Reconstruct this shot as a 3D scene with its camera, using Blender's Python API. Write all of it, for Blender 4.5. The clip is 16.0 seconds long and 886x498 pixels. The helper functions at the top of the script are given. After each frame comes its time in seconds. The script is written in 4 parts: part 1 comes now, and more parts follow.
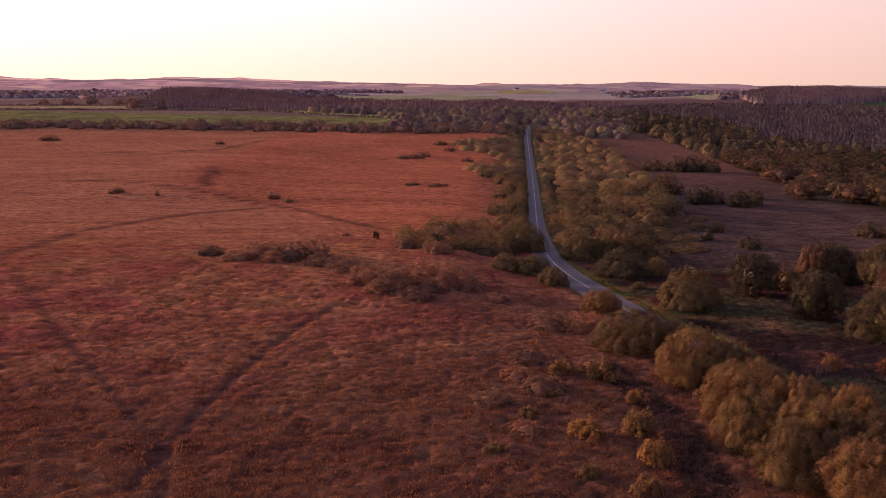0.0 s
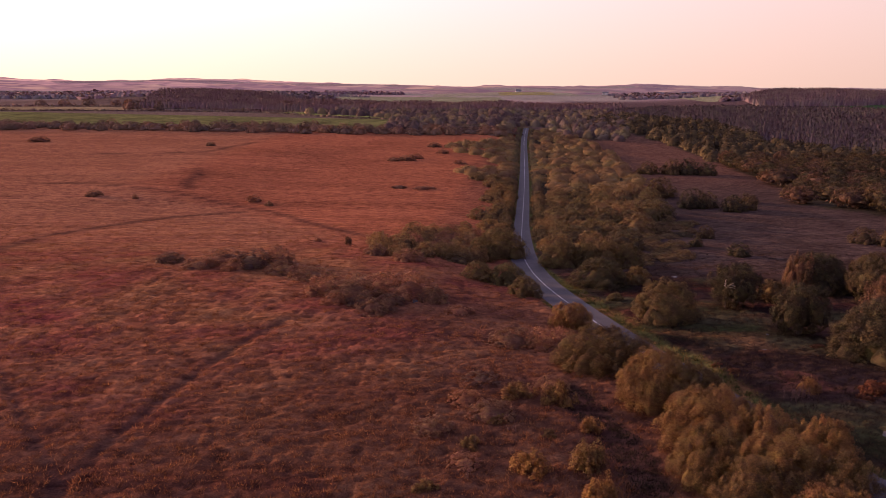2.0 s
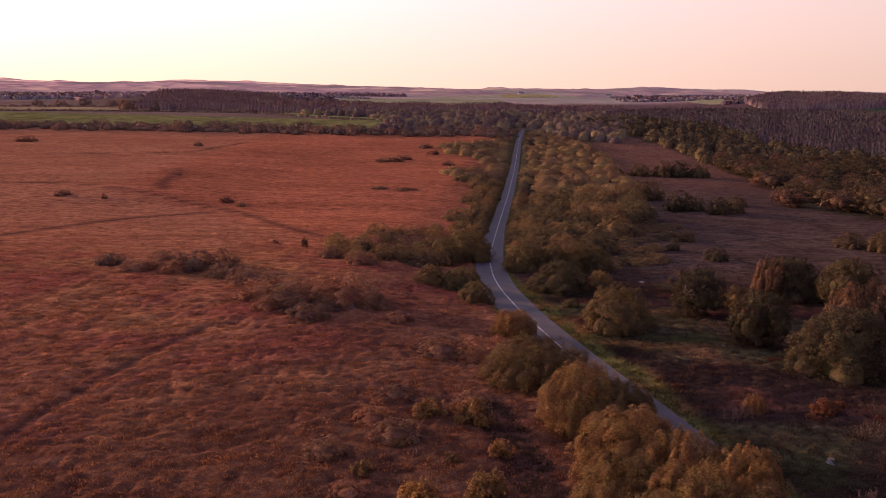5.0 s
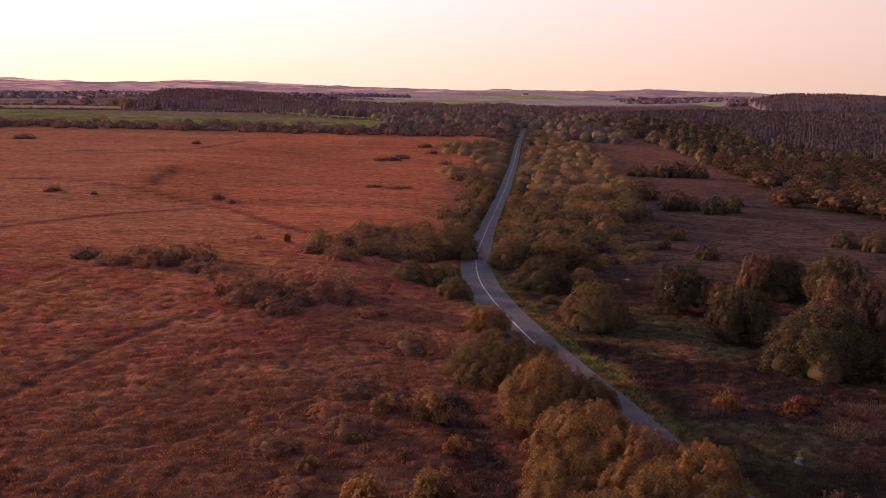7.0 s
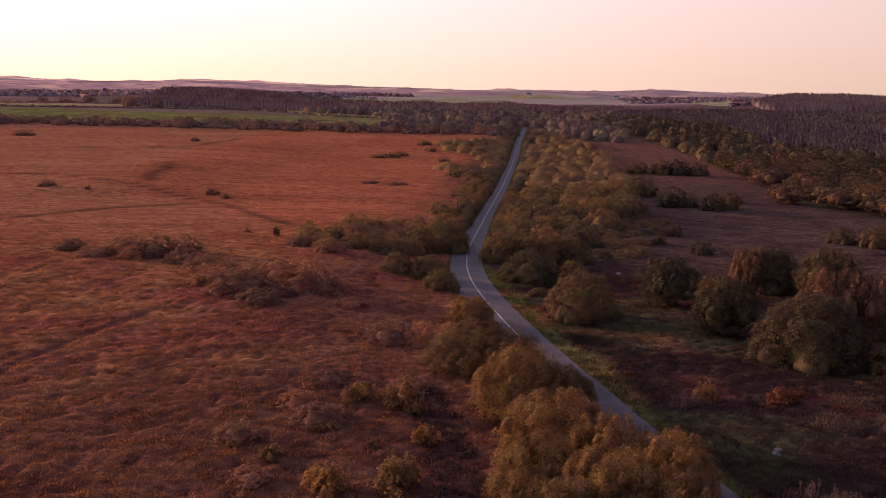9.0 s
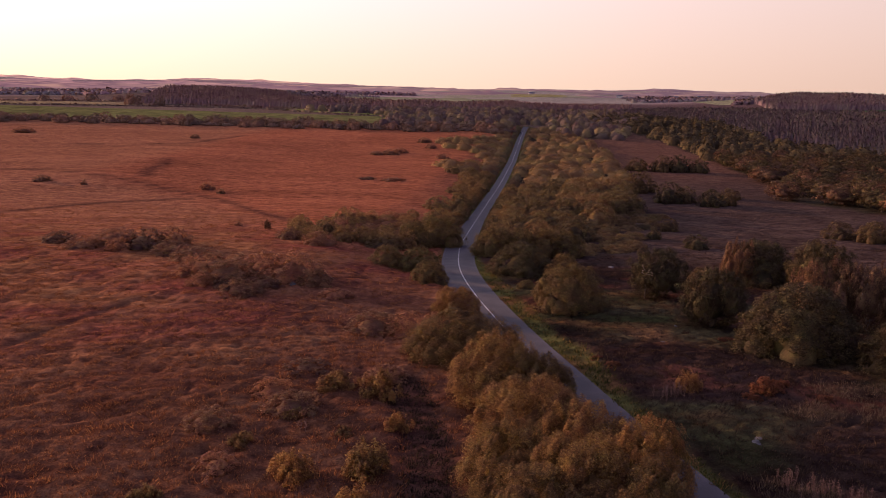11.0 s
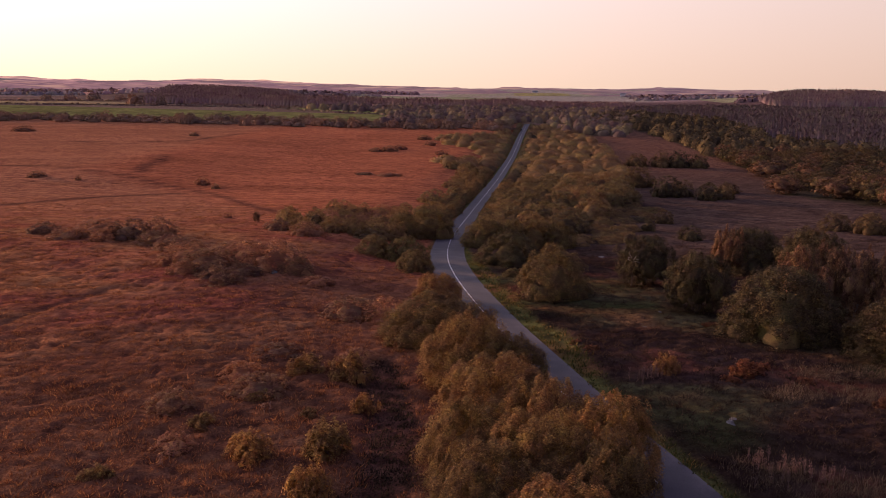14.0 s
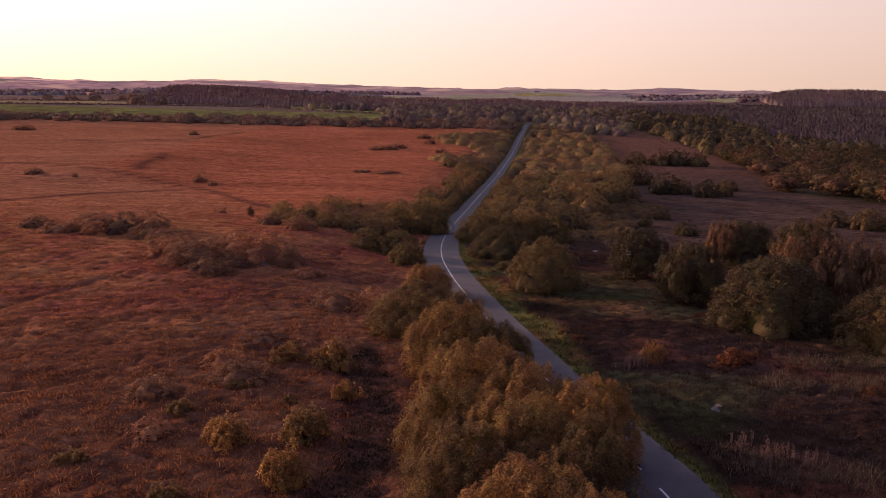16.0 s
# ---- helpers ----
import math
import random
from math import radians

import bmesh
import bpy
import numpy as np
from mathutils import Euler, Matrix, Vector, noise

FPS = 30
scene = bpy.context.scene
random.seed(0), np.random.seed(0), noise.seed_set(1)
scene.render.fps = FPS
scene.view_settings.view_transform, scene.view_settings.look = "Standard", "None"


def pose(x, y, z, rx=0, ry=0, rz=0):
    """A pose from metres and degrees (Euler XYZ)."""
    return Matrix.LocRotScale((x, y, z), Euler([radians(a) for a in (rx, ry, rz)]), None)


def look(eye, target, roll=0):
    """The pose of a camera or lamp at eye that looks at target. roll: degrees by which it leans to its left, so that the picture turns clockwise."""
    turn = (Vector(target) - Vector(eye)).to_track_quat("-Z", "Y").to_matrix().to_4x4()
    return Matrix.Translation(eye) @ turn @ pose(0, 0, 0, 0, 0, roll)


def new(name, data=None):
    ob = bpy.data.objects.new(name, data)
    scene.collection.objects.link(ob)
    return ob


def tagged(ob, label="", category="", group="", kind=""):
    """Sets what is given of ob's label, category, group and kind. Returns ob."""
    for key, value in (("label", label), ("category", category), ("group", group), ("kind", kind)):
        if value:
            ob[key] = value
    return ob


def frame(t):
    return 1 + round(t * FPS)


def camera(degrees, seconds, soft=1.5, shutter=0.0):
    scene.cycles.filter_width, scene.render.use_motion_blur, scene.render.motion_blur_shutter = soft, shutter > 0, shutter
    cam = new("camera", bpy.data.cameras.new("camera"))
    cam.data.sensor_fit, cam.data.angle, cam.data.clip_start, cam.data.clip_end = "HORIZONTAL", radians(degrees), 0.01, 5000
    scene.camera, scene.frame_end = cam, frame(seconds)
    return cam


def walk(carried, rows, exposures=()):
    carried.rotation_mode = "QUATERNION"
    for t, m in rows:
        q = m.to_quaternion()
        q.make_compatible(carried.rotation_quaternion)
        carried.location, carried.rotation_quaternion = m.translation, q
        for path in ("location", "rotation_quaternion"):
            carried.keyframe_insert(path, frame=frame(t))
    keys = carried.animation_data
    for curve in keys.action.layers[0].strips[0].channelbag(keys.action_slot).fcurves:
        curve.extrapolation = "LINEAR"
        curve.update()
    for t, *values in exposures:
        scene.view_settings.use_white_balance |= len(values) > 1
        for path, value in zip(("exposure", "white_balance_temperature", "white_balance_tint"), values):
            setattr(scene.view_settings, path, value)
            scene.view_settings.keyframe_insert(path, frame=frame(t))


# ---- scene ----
cam = camera(55.0, 16.0, 0.9)
PATH = [
    (0, (0.107, -0.016, 39.941), (0.086, 1.95, 39.572), 0.2),
    (0.5, (1.884, 2.414, 39.945), (1.861, 4.38, 39.577), 0.2),
    (1, (3.835, 5.067, 39.857), (3.81, 7.033, 39.49), 0.2),
    (1.5, (5.756, 7.279, 39.824), (5.729, 9.245, 39.458), 0.2),
    (2, (7.844, 9.588, 39.643), (7.814, 11.554, 39.278), 0.3),
    (2.5, (9.879, 11.621, 39.41), (9.847, 13.587, 39.046), 0.3),
    (3, (12.072, 13.741, 39.089), (12.038, 15.707, 38.727), 0.3),
    (3.5, (14.014, 15.484, 38.816), (13.978, 17.451, 38.454), 0.3),
    (4, (15.947, 17.137, 38.53), (15.908, 19.104, 38.169), 0.4),
    (4.5, (17.704, 18.523, 38.259), (17.662, 20.49, 37.898), 0.5),
    (5, (19.468, 19.781, 37.893), (19.424, 21.748, 37.534), 0.5),
    (7.5, (25.565, 23.669, 35.477), (25.507, 25.636, 35.122), 0.8),
    (8, (26.452, 24.245, 34.98), (26.392, 26.212, 34.624), 0.8),
    (8.5, (27.175, 24.72, 34.52), (27.112, 26.687, 34.164), 0.9),
    (9, (27.973, 25.142, 34.062), (27.908, 27.109, 33.707), 0.9),
    (11.5, (31.47, 26.813, 31.985), (31.394, 28.779, 31.629), 0.9),
    (12, (32.081, 27.086, 31.579), (32.004, 29.052, 31.224), 0.8),
    (12.5, (32.649, 27.36, 31.213), (32.57, 29.327, 30.858), 0.8),
    (13, (33.243, 27.701, 30.797), (33.162, 29.667, 30.442), 0.8),
    (13.5, (33.82, 27.914, 30.434), (33.738, 29.88, 30.078), 0.8),
    (14, (34.398, 28.131, 29.999), (34.313, 30.097, 29.643), 0.7),
    (14.5, (34.861, 28.325, 29.655), (34.775, 30.291, 29.299), 0.7),
    (15, (35.348, 28.467, 29.246), (35.261, 30.433, 28.89), 0.7),
    (15.5, (35.824, 28.619, 28.856), (35.735, 30.585, 28.501), 0.7),
    (16, (36.246, 28.742, 28.416), (36.156, 30.708, 28.062), 0.7),
]
walk(cam, [(t, look(eye, target, roll)) for t, eye, target, roll in PATH], [(0.0, 0.15, 6100.0, 36.0), (8.0, 0.07, 6100.0, 31.0), (16.0, 0.0, 6050.0, 25.0)])

# ---- light ----
SUN_LEFT, SUN_UP = 58.0, 8.5
sun_way = Vector((-math.sin(radians(SUN_LEFT)) * math.cos(radians(SUN_UP)), math.cos(radians(SUN_LEFT)) * math.cos(radians(SUN_UP)), math.sin(radians(SUN_UP))))
sun = new("sun", bpy.data.lights.new("sun", "SUN"))
sun.data.energy, sun.data.angle, sun.data.color = 5.0, radians(2.5), (1.0, 0.57, 0.33)
sun.matrix_world = look((0, 0, 300), Vector((0, 0, 300)) - sun_way)

world = bpy.data.worlds.new("evening_sky")
scene.world = world
world.use_nodes = True
wn, wl = world.node_tree.nodes, world.node_tree.links
wn.clear()


def sky_math(operation, a, b):
    node = wn.new("ShaderNodeMath")
    node.operation = operation
    for k, v in enumerate((a, b)):
        if isinstance(v, (int, float)):
            node.inputs[k].default_value = v
        else:
            wl.new(v, node.inputs[k])
    return node.outputs[0]


def sky_mix(kind, fac, a, b):
    node = wn.new("ShaderNodeMix")
    node.data_type, node.blend_type = "RGBA", kind
    for socket, value in (("Factor", fac), ("A", a), ("B", b)):
        if isinstance(value, (int, float)):
            node.inputs[socket].default_value = value
        elif isinstance(value, tuple):
            node.inputs[socket].default_value = (*value, 1)
        else:
            wl.new(value, node.inputs[socket])
    return node.outputs["Result"]


sky = wn.new("ShaderNodeTexSky")
sky.sky_type, sky.sun_disc = "NISHITA", False
sky.sun_elevation, sky.sun_rotation = radians(SUN_UP), radians(-SUN_LEFT)
sky.air_density, sky.dust_density, sky.ozone_density = 1.0, 3.0, 1.5
# thin evening haze: pink near the horizon, grey-blue overhead, cream towards the sun
way = wn.new("ShaderNodeTexCoord").outputs["Generated"]
split = wn.new("ShaderNodeSeparateXYZ")
wl.new(way, split.inputs[0])
veil = wn.new("ShaderNodeValToRGB")
for e, (p, c) in zip([veil.color_ramp.elements[0], veil.color_ramp.elements.new(0.12), veil.color_ramp.elements.new(0.42), veil.color_ramp.elements[-1]],
                     [(0.0, (1.04, 0.74, 0.50)), (0.12, (1.07, 0.83, 0.66)), (0.42, (0.36, 0.345, 0.58)), (1.0, (0.17, 0.175, 0.47))]):
    e.position, e.color = p, (*c, 1)
wl.new(split.outputs["Z"], veil.inputs["Fac"])
dot = wn.new("ShaderNodeVectorMath")
dot.operation = "DOT_PRODUCT"
wl.new(way, dot.inputs[0])
dot.inputs[1].default_value = tuple(sun_way)
facing = dot.outputs["Value"]
dim = sky_math("ADD", sky_math("MULTIPLY", facing, 0.35), 0.735)
hazy = sky_mix("MULTIPLY", 1.0, veil.outputs["Color"], dim)
glow = sky_math("POWER", sky_math("MAXIMUM", facing, 0.0), 2.4)
cream = wn.new("ShaderNodeValToRGB")
for e, (p, c) in zip([cream.color_ramp.elements[0], cream.color_ramp.elements[-1]], [(0.0, (1.0, 0.83, 0.46)), (0.11, (1.0, 0.93, 0.80))]):
    e.position, e.color = p, (*c, 1)
wl.new(split.outputs["Z"], cream.inputs["Fac"])
hazy = sky_mix("MIX", glow, hazy, sky_mix("MULTIPLY", 1.0, cream.outputs["Color"], (1.30, 1.30, 1.30)))
thin = sky_mix("MULTIPLY", 1.0, sky.outputs["Color"], (0.030, 0.026, 0.024))
bg = wn.new("ShaderNodeBackground")
wl.new(sky_mix("ADD", 1.0, hazy, thin), bg.inputs["Color"])
bg.inputs["Strength"].default_value = 0.95
wout = wn.new("ShaderNodeOutputWorld")
wl.new(bg.outputs["Background"], wout.inputs["Surface"])


# ---- materials ----
def material(name):
    m = bpy.data.materials.new(name)
    m.use_nodes = True
    n, l = m.node_tree.nodes, m.node_tree.links
    return m, n, l, n["Principled BSDF"]


def noise_node(n, l, scale, detail=4.0, coord="Object"):
    tc = n.new("ShaderNodeTexCoord")
    tex = n.new("ShaderNodeTexNoise")
    tex.inputs["Scale"].default_value, tex.inputs["Detail"].default_value = scale, detail
    l.new(tc.outputs[coord], tex.inputs["Vector"])
    return tex


def ramp(n, l, fac, stops):
    r = n.new("ShaderNodeValToRGB")
    while len(r.color_ramp.elements) < len(stops):
        r.color_ramp.elements.new(0.5)
    for e, (p, c) in zip(r.color_ramp.elements, stops):
        e.position, e.color = p, (*c, 1)
    l.new(fac, r.inputs["Fac"])
    return r


def mix(n, l, kind, fac, a, b):
    m = n.new("ShaderNodeMix")
    m.data_type, m.blend_type = "RGBA", kind
    for socket, value in (("Factor", fac), ("A", a), ("B", b)):
        if isinstance(value, (int, float)):
            m.inputs[socket].default_value = value
        elif isinstance(value, tuple):
            m.inputs[socket].default_value = (*value, 1)
        else:
            l.new(value, m.inputs[socket])
    return m.outputs["Result"]


def bump(n, l, height, strength, distance, shader):
    b = n.new("ShaderNodeBump")
    b.inputs["Strength"].default_value, b.inputs["Distance"].default_value = strength, distance
    l.new(height, b.inputs["Height"])
    l.new(b.outputs["Normal"], shader.inputs["Normal"])


def plain(name, stops, scale=3.0, rough=0.9, bumpy=0.3, metal=0.0):
    m, n, l, p = material(name)
    tex = noise_node(n, l, scale, 6)
    l.new(ramp(n, l, tex.outputs["Fac"], stops).outputs["Color"], p.inputs["Base Color"])
    p.inputs["Roughness"].default_value, p.inputs["Metallic"].default_value = rough, metal
    bump(n, l, tex.outputs["Fac"], bumpy, 0.05, p)
    return m


def cover_material(name, fine, gloss=0.95):
    """Land, coloured by what grows there (the point colour 'cover'), with grain, blotches and painted tussock shading.
    """
    m, n, l, p = material(name)
    col = n.new("ShaderNodeVertexColor")
    col.layer_name = "cover"
    a, b = noise_node(n, l, fine, 6), noise_node(n, l, fine * 0.13, 5)
    va = ramp(n, l, a.outputs["Fac"], [(0.25, (0.70, 0.66, 0.64)), (0.5, (1, 1, 1)), (0.75, (1.25, 1.30, 1.25))])
    vb = ramp(n, l, b.outputs["Fac"], [(0.3, (0.92, 0.89, 0.92)), (0.5, (1, 1, 1)), (0.7, (1.07, 1.09, 1.04))])
    c = mix(n, l, "MULTIPLY", 1.0, col.outputs["Color"], va.outputs["Color"])
    c = mix(n, l, "MULTIPLY", 1.0, c, vb.outputs["Color"])
    f = noise_node(n, l, fine * 5.5, 3)
    vf = ramp(n, l, f.outputs["Fac"], [(0.3, (0.55, 0.52, 0.5)), (0.5, (1, 1, 1)), (0.7, (1.35, 1.4, 1.35))])
    c = mix(n, l, "MULTIPLY", 1.0, c, vf.outputs["Color"])
    l.new(c, p.inputs["Base Color"])
    p.inputs["Roughness"].default_value = gloss
    p.inputs["Specular IOR Level"].default_value = 0.0
    tc, stretch, hump = n.new("ShaderNodeTexCoord"), n.new("ShaderNodeMapping"), n.new("ShaderNodeTexVoronoi")
    stretch.inputs["Scale"].default_value = (0.72, 1.0, 1.0)
    stretch.inputs["Rotation"].default_value = (0, 0, 0.35)
    hump.feature = "SMOOTH_F1"
    hump.inputs["Scale"].default_value = fine * 0.62
    bend = n.new("ShaderNodeVectorMath")
    bend.operation = "MULTIPLY_ADD"
    bend.inputs[1].default_value = (1.6, 1.6, 0.0)
    l.new(noise_node(n, l, fine * 0.5, 2).outputs["Color"], bend.inputs[0])
    l.new(tc.outputs["Object"], bend.inputs[2])
    l.new(bend.outputs[0], stretch.inputs["Vector"])
    l.new(stretch.outputs["Vector"], hump.inputs["Vector"])
    # Straw tussocks with light and shade painted in: pale tops, dark gaps.
    straw = ramp(n, l, hump.outputs["Distance"], [(0.15, (1.14, 1.13, 1.05)), (0.42, (1, 1, 1)), (0.75, (0.62, 0.60, 0.64))])
    c = mix(n, l, "MULTIPLY", 1.0, c, straw.outputs["Color"])
    drift, rows = n.new("ShaderNodeMapping"), n.new("ShaderNodeTexNoise")
    drift.inputs["Scale"].default_value = (0.16 * fine, 0.42 * fine, 1.0)
    rows.inputs["Scale"].default_value, rows.inputs["Detail"].default_value = 1.0, 5.0
    l.new(tc.outputs["Object"], drift.inputs["Vector"])
    l.new(drift.outputs["Vector"], rows.inputs["Vector"])
    tufty = ramp(n, l, rows.outputs["Fac"], [(0.34, (0.74, 0.72, 0.75)), (0.5, (1, 1, 1)), (0.66, (1.2, 1.22, 1.17))])
    c = mix(n, l, "MULTIPLY", 1.0, c, tufty.outputs["Color"])
    l.new(c, p.inputs["Base Color"])
    rise = n.new("ShaderNodeMath")
    rise.operation = "MULTIPLY_ADD"
    l.new(hump.outputs["Distance"], rise.inputs[0])
    rise.inputs[1].default_value = -1.0
    l.new(a.outputs["Fac"], rise.inputs[2])
    bump(n, l, rise.outputs[0], 0.85, 0.4, p)
    return m


def leaf_material(name, stops, glow=0.35, calm=False):
    """Leaves: hue by leaf and by plant, and some light let through. calm: far woods, whose leaves run together."""
    m, n, l, p = material(name)
    geo, info = n.new("ShaderNodeNewGeometry"), n.new("ShaderNodeObjectInfo")
    c = ramp(n, l, geo.outputs["Random Per Island"], stops).outputs["Color"]
    if not calm:
        c = mix(n, l, "MULTIPLY", 1.0, c, ramp(n, l, geo.outputs["Random Per Island"], [(0.0, (0.72, 0.74, 0.8)), (0.6, (1, 1, 1)), (1.0, (1.3, 1.28, 1.15))]).outputs["Color"])
    v = ramp(n, l, info.outputs["Random"], [(0.0, (0.62, 0.68, 0.76)), (0.35, (0.9, 0.95, 0.9)), (0.7, (1.08, 1.0, 1.0)), (1.0, (1.22, 1.12, 0.95))])
    c = mix(n, l, "MULTIPLY", 1.0, c, v.outputs["Color"])
    if not calm:
        spots = noise_node(n, l, 45.0, 3)
        c = mix(n, l, "MULTIPLY", 1.0, c, ramp(n, l, spots.outputs["Fac"], [(0.32, (0.82, 0.82, 0.82)), (0.5, (1, 1, 1)), (0.68, (1.15, 1.15, 1.15))]).outputs["Color"])
    sprays = noise_node(n, l, 0.035 if calm else 6.5, 3)
    c = mix(n, l, "MULTIPLY", 1.0, c, ramp(n, l, sprays.outputs["Fac"], [(0.35, (0.80, 0.72, 0.82)), (0.5, (1, 1, 1)), (0.65, (1.12, 1.26, 1.05))]).outputs["Color"])
    l.new(c, p.inputs["Base Color"])
    p.inputs["Roughness"].default_value, p.inputs["Specular IOR Level"].default_value = 0.8, 0.04
    back = n.new("ShaderNodeBsdfTranslucent")
    l.new(c, back.inputs["Color"])
    both = n.new("ShaderNodeMixShader")
    both.inputs["Fac"].default_value = glow
    l.new(p.outputs["BSDF"], both.inputs[1])
    l.new(back.outputs["BSDF"], both.inputs[2])
    l.new(both.outputs["Shader"], n["Material Output"].inputs["Surface"])
    return m


M_LAND = cover_material("moor_land", 1.1)
M_FIELD = cover_material("pasture", 0.25)
M_WILLOW = leaf_material("willow_leaves", [(0.0, (0.204, 0.116, 0.051)), (0.5, (0.258, 0.150, 0.059)), (1.0, (0.327, 0.197, 0.073))], 0.34)
M_OAK = leaf_material("oak_leaves", [(0.0, (0.087, 0.062, 0.035)), (0.6, (0.118, 0.084, 0.044)), (1.0, (0.162, 0.117, 0.056))], 0.2)
M_HAWTHORN = leaf_material("hawthorn_leaves", [(0.0, (0.130, 0.092, 0.045)), (0.5, (0.170, 0.122, 0.055)), (1.0, (0.235, 0.170, 0.070))], 0.28)
M_SALLOW = leaf_material("sallow_leaves", [(0.0, (0.207, 0.112, 0.048)), (0.5, (0.261, 0.148, 0.060)), (1.0, (0.322, 0.191, 0.072))], 0.35)
M_SCRUB = leaf_material("brown_scrub_leaves", [(0.0, (0.270, 0.135, 0.088)), (0.6, (0.333, 0.171, 0.106)), (1.0, (0.414, 0.230, 0.128))], 0.45)
M_GORSE = leaf_material("gorse_leaves", [(0.0, (0.235, 0.135, 0.066)), (0.5, (0.30, 0.178, 0.080)), (1.0, (0.39, 0.240, 0.098))], 0.3)
M_THICKET = leaf_material("thicket_leaves", [(0.0, (0.193, 0.128, 0.066)), (0.5, (0.237, 0.162, 0.077)), (1.0, (0.303, 0.209, 0.095))], 0.32)
M_BIRCH = leaf_material("birch_leaves", [(0.0, (0.115, 0.066, 0.044)), (0.5, (0.160, 0.094, 0.060)), (1.0, (0.21, 0.130, 0.078))], 0.25)
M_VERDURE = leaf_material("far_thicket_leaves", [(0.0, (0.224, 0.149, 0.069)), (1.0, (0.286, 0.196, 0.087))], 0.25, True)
# Next four: far-wood colours paled to put distance haze into them.
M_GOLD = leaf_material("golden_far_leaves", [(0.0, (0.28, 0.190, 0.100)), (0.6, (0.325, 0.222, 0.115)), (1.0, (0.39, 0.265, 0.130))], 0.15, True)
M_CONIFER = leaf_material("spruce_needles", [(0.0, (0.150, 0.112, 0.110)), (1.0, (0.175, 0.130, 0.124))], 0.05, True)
M_HAZY_WOOD = leaf_material("hazy_wood_needles", [(0.0, (0.24, 0.158, 0.150)), (1.0, (0.27, 0.180, 0.168))], 0.05, True)
M_HAZY_BROADLEAF = leaf_material("hazy_broadleaf", [(0.0, (0.25, 0.155, 0.105)), (0.6, (0.285, 0.180, 0.120)), (1.0, (0.33, 0.21, 0.135))], 0.1, True)
M_DRY = leaf_material("dry_grass_blades", [(0.0, (0.12, 0.075, 0.052)), (1.0, (0.24, 0.165, 0.115))], 0.4)
M_PINK = leaf_material("willowherb_seed", [(0.0, (0.13, 0.075, 0.065)), (1.0, (0.25, 0.17, 0.15))], 0.4)
M_BRACKEN = leaf_material("dead_bracken_fronds", [(0.0, (0.13, 0.052, 0.03)), (0.6, (0.20, 0.085, 0.045)), (1.0, (0.28, 0.14, 0.07))], 0.4)
M_GRASS = leaf_material("moor_grass_blades", [(0.0, (0.156, 0.062, 0.029)), (0.5, (0.207, 0.086, 0.038)), (1.0, (0.285, 0.136, 0.055))], 0.4)
M_HEATH = leaf_material("heath_stems", [(0.0, (0.036, 0.021, 0.017)), (0.75, (0.064, 0.037, 0.025)), (1.0, (0.136, 0.085, 0.055))], 0.3)
M_TRACK = leaf_material("track_grass_blades", [(0.0, (0.04, 0.028, 0.018)), (1.0, (0.085, 0.055, 0.03))], 0.3)
M_VERGE = leaf_material("verge_grass_blades", [(0.0, (0.05, 0.065, 0.018)), (0.6, (0.10, 0.10, 0.03)), (1.0, (0.20, 0.13, 0.05))], 0.4)
M_BARK = plain("bark", [(0.3, (0.06, 0.045, 0.035)), (0.7, (0.16, 0.12, 0.09))], 6)
# Palest tree colour, with the haze over the far hills put in.
M_HAZY_FAR = leaf_material("hazy_far_trees", [(0.0, (0.31, 0.22, 0.21)), (1.0, (0.40, 0.29, 0.27))], 0.1, True)
M_PALE_BARK = plain("bleached_wood", [(0.3, (0.17, 0.14, 0.115)), (0.7, (0.31, 0.265, 0.225))], 6)
M_ROCK = plain("pale_rock", [(0.3, (0.085, 0.076, 0.07)), (0.7, (0.17, 0.152, 0.14))], 2.5)
M_LIMEWASH = plain("limewashed_wall", [(0.3, (0.62, 0.60, 0.56)), (0.7, (0.78, 0.76, 0.72))], 0.5)
M_SLATE = plain("slate_roof", [(0.3, (0.10, 0.10, 0.115)), (0.7, (0.18, 0.18, 0.19))], 1.5)
M_CAR = plain("dark_car_paint", [(0.3, (0.03, 0.03, 0.035)), (0.7, (0.04, 0.04, 0.045))], 2, 0.3, 0.0)
M_GLASS = plain("dark_window_glass", [(0.3, (0.02, 0.022, 0.025)), (0.7, (0.03, 0.032, 0.035))], 2, 0.08, 0.0)
M_TYRE = plain("tyre_rubber", [(0.3, (0.02, 0.02, 0.02)), (0.7, (0.03, 0.03, 0.03))], 4)
M_TAIL = plain("red_tail_lens", [(0.3, (0.45, 0.02, 0.02)), (0.7, (0.6, 0.03, 0.03))], 2, 0.2, 0.0)


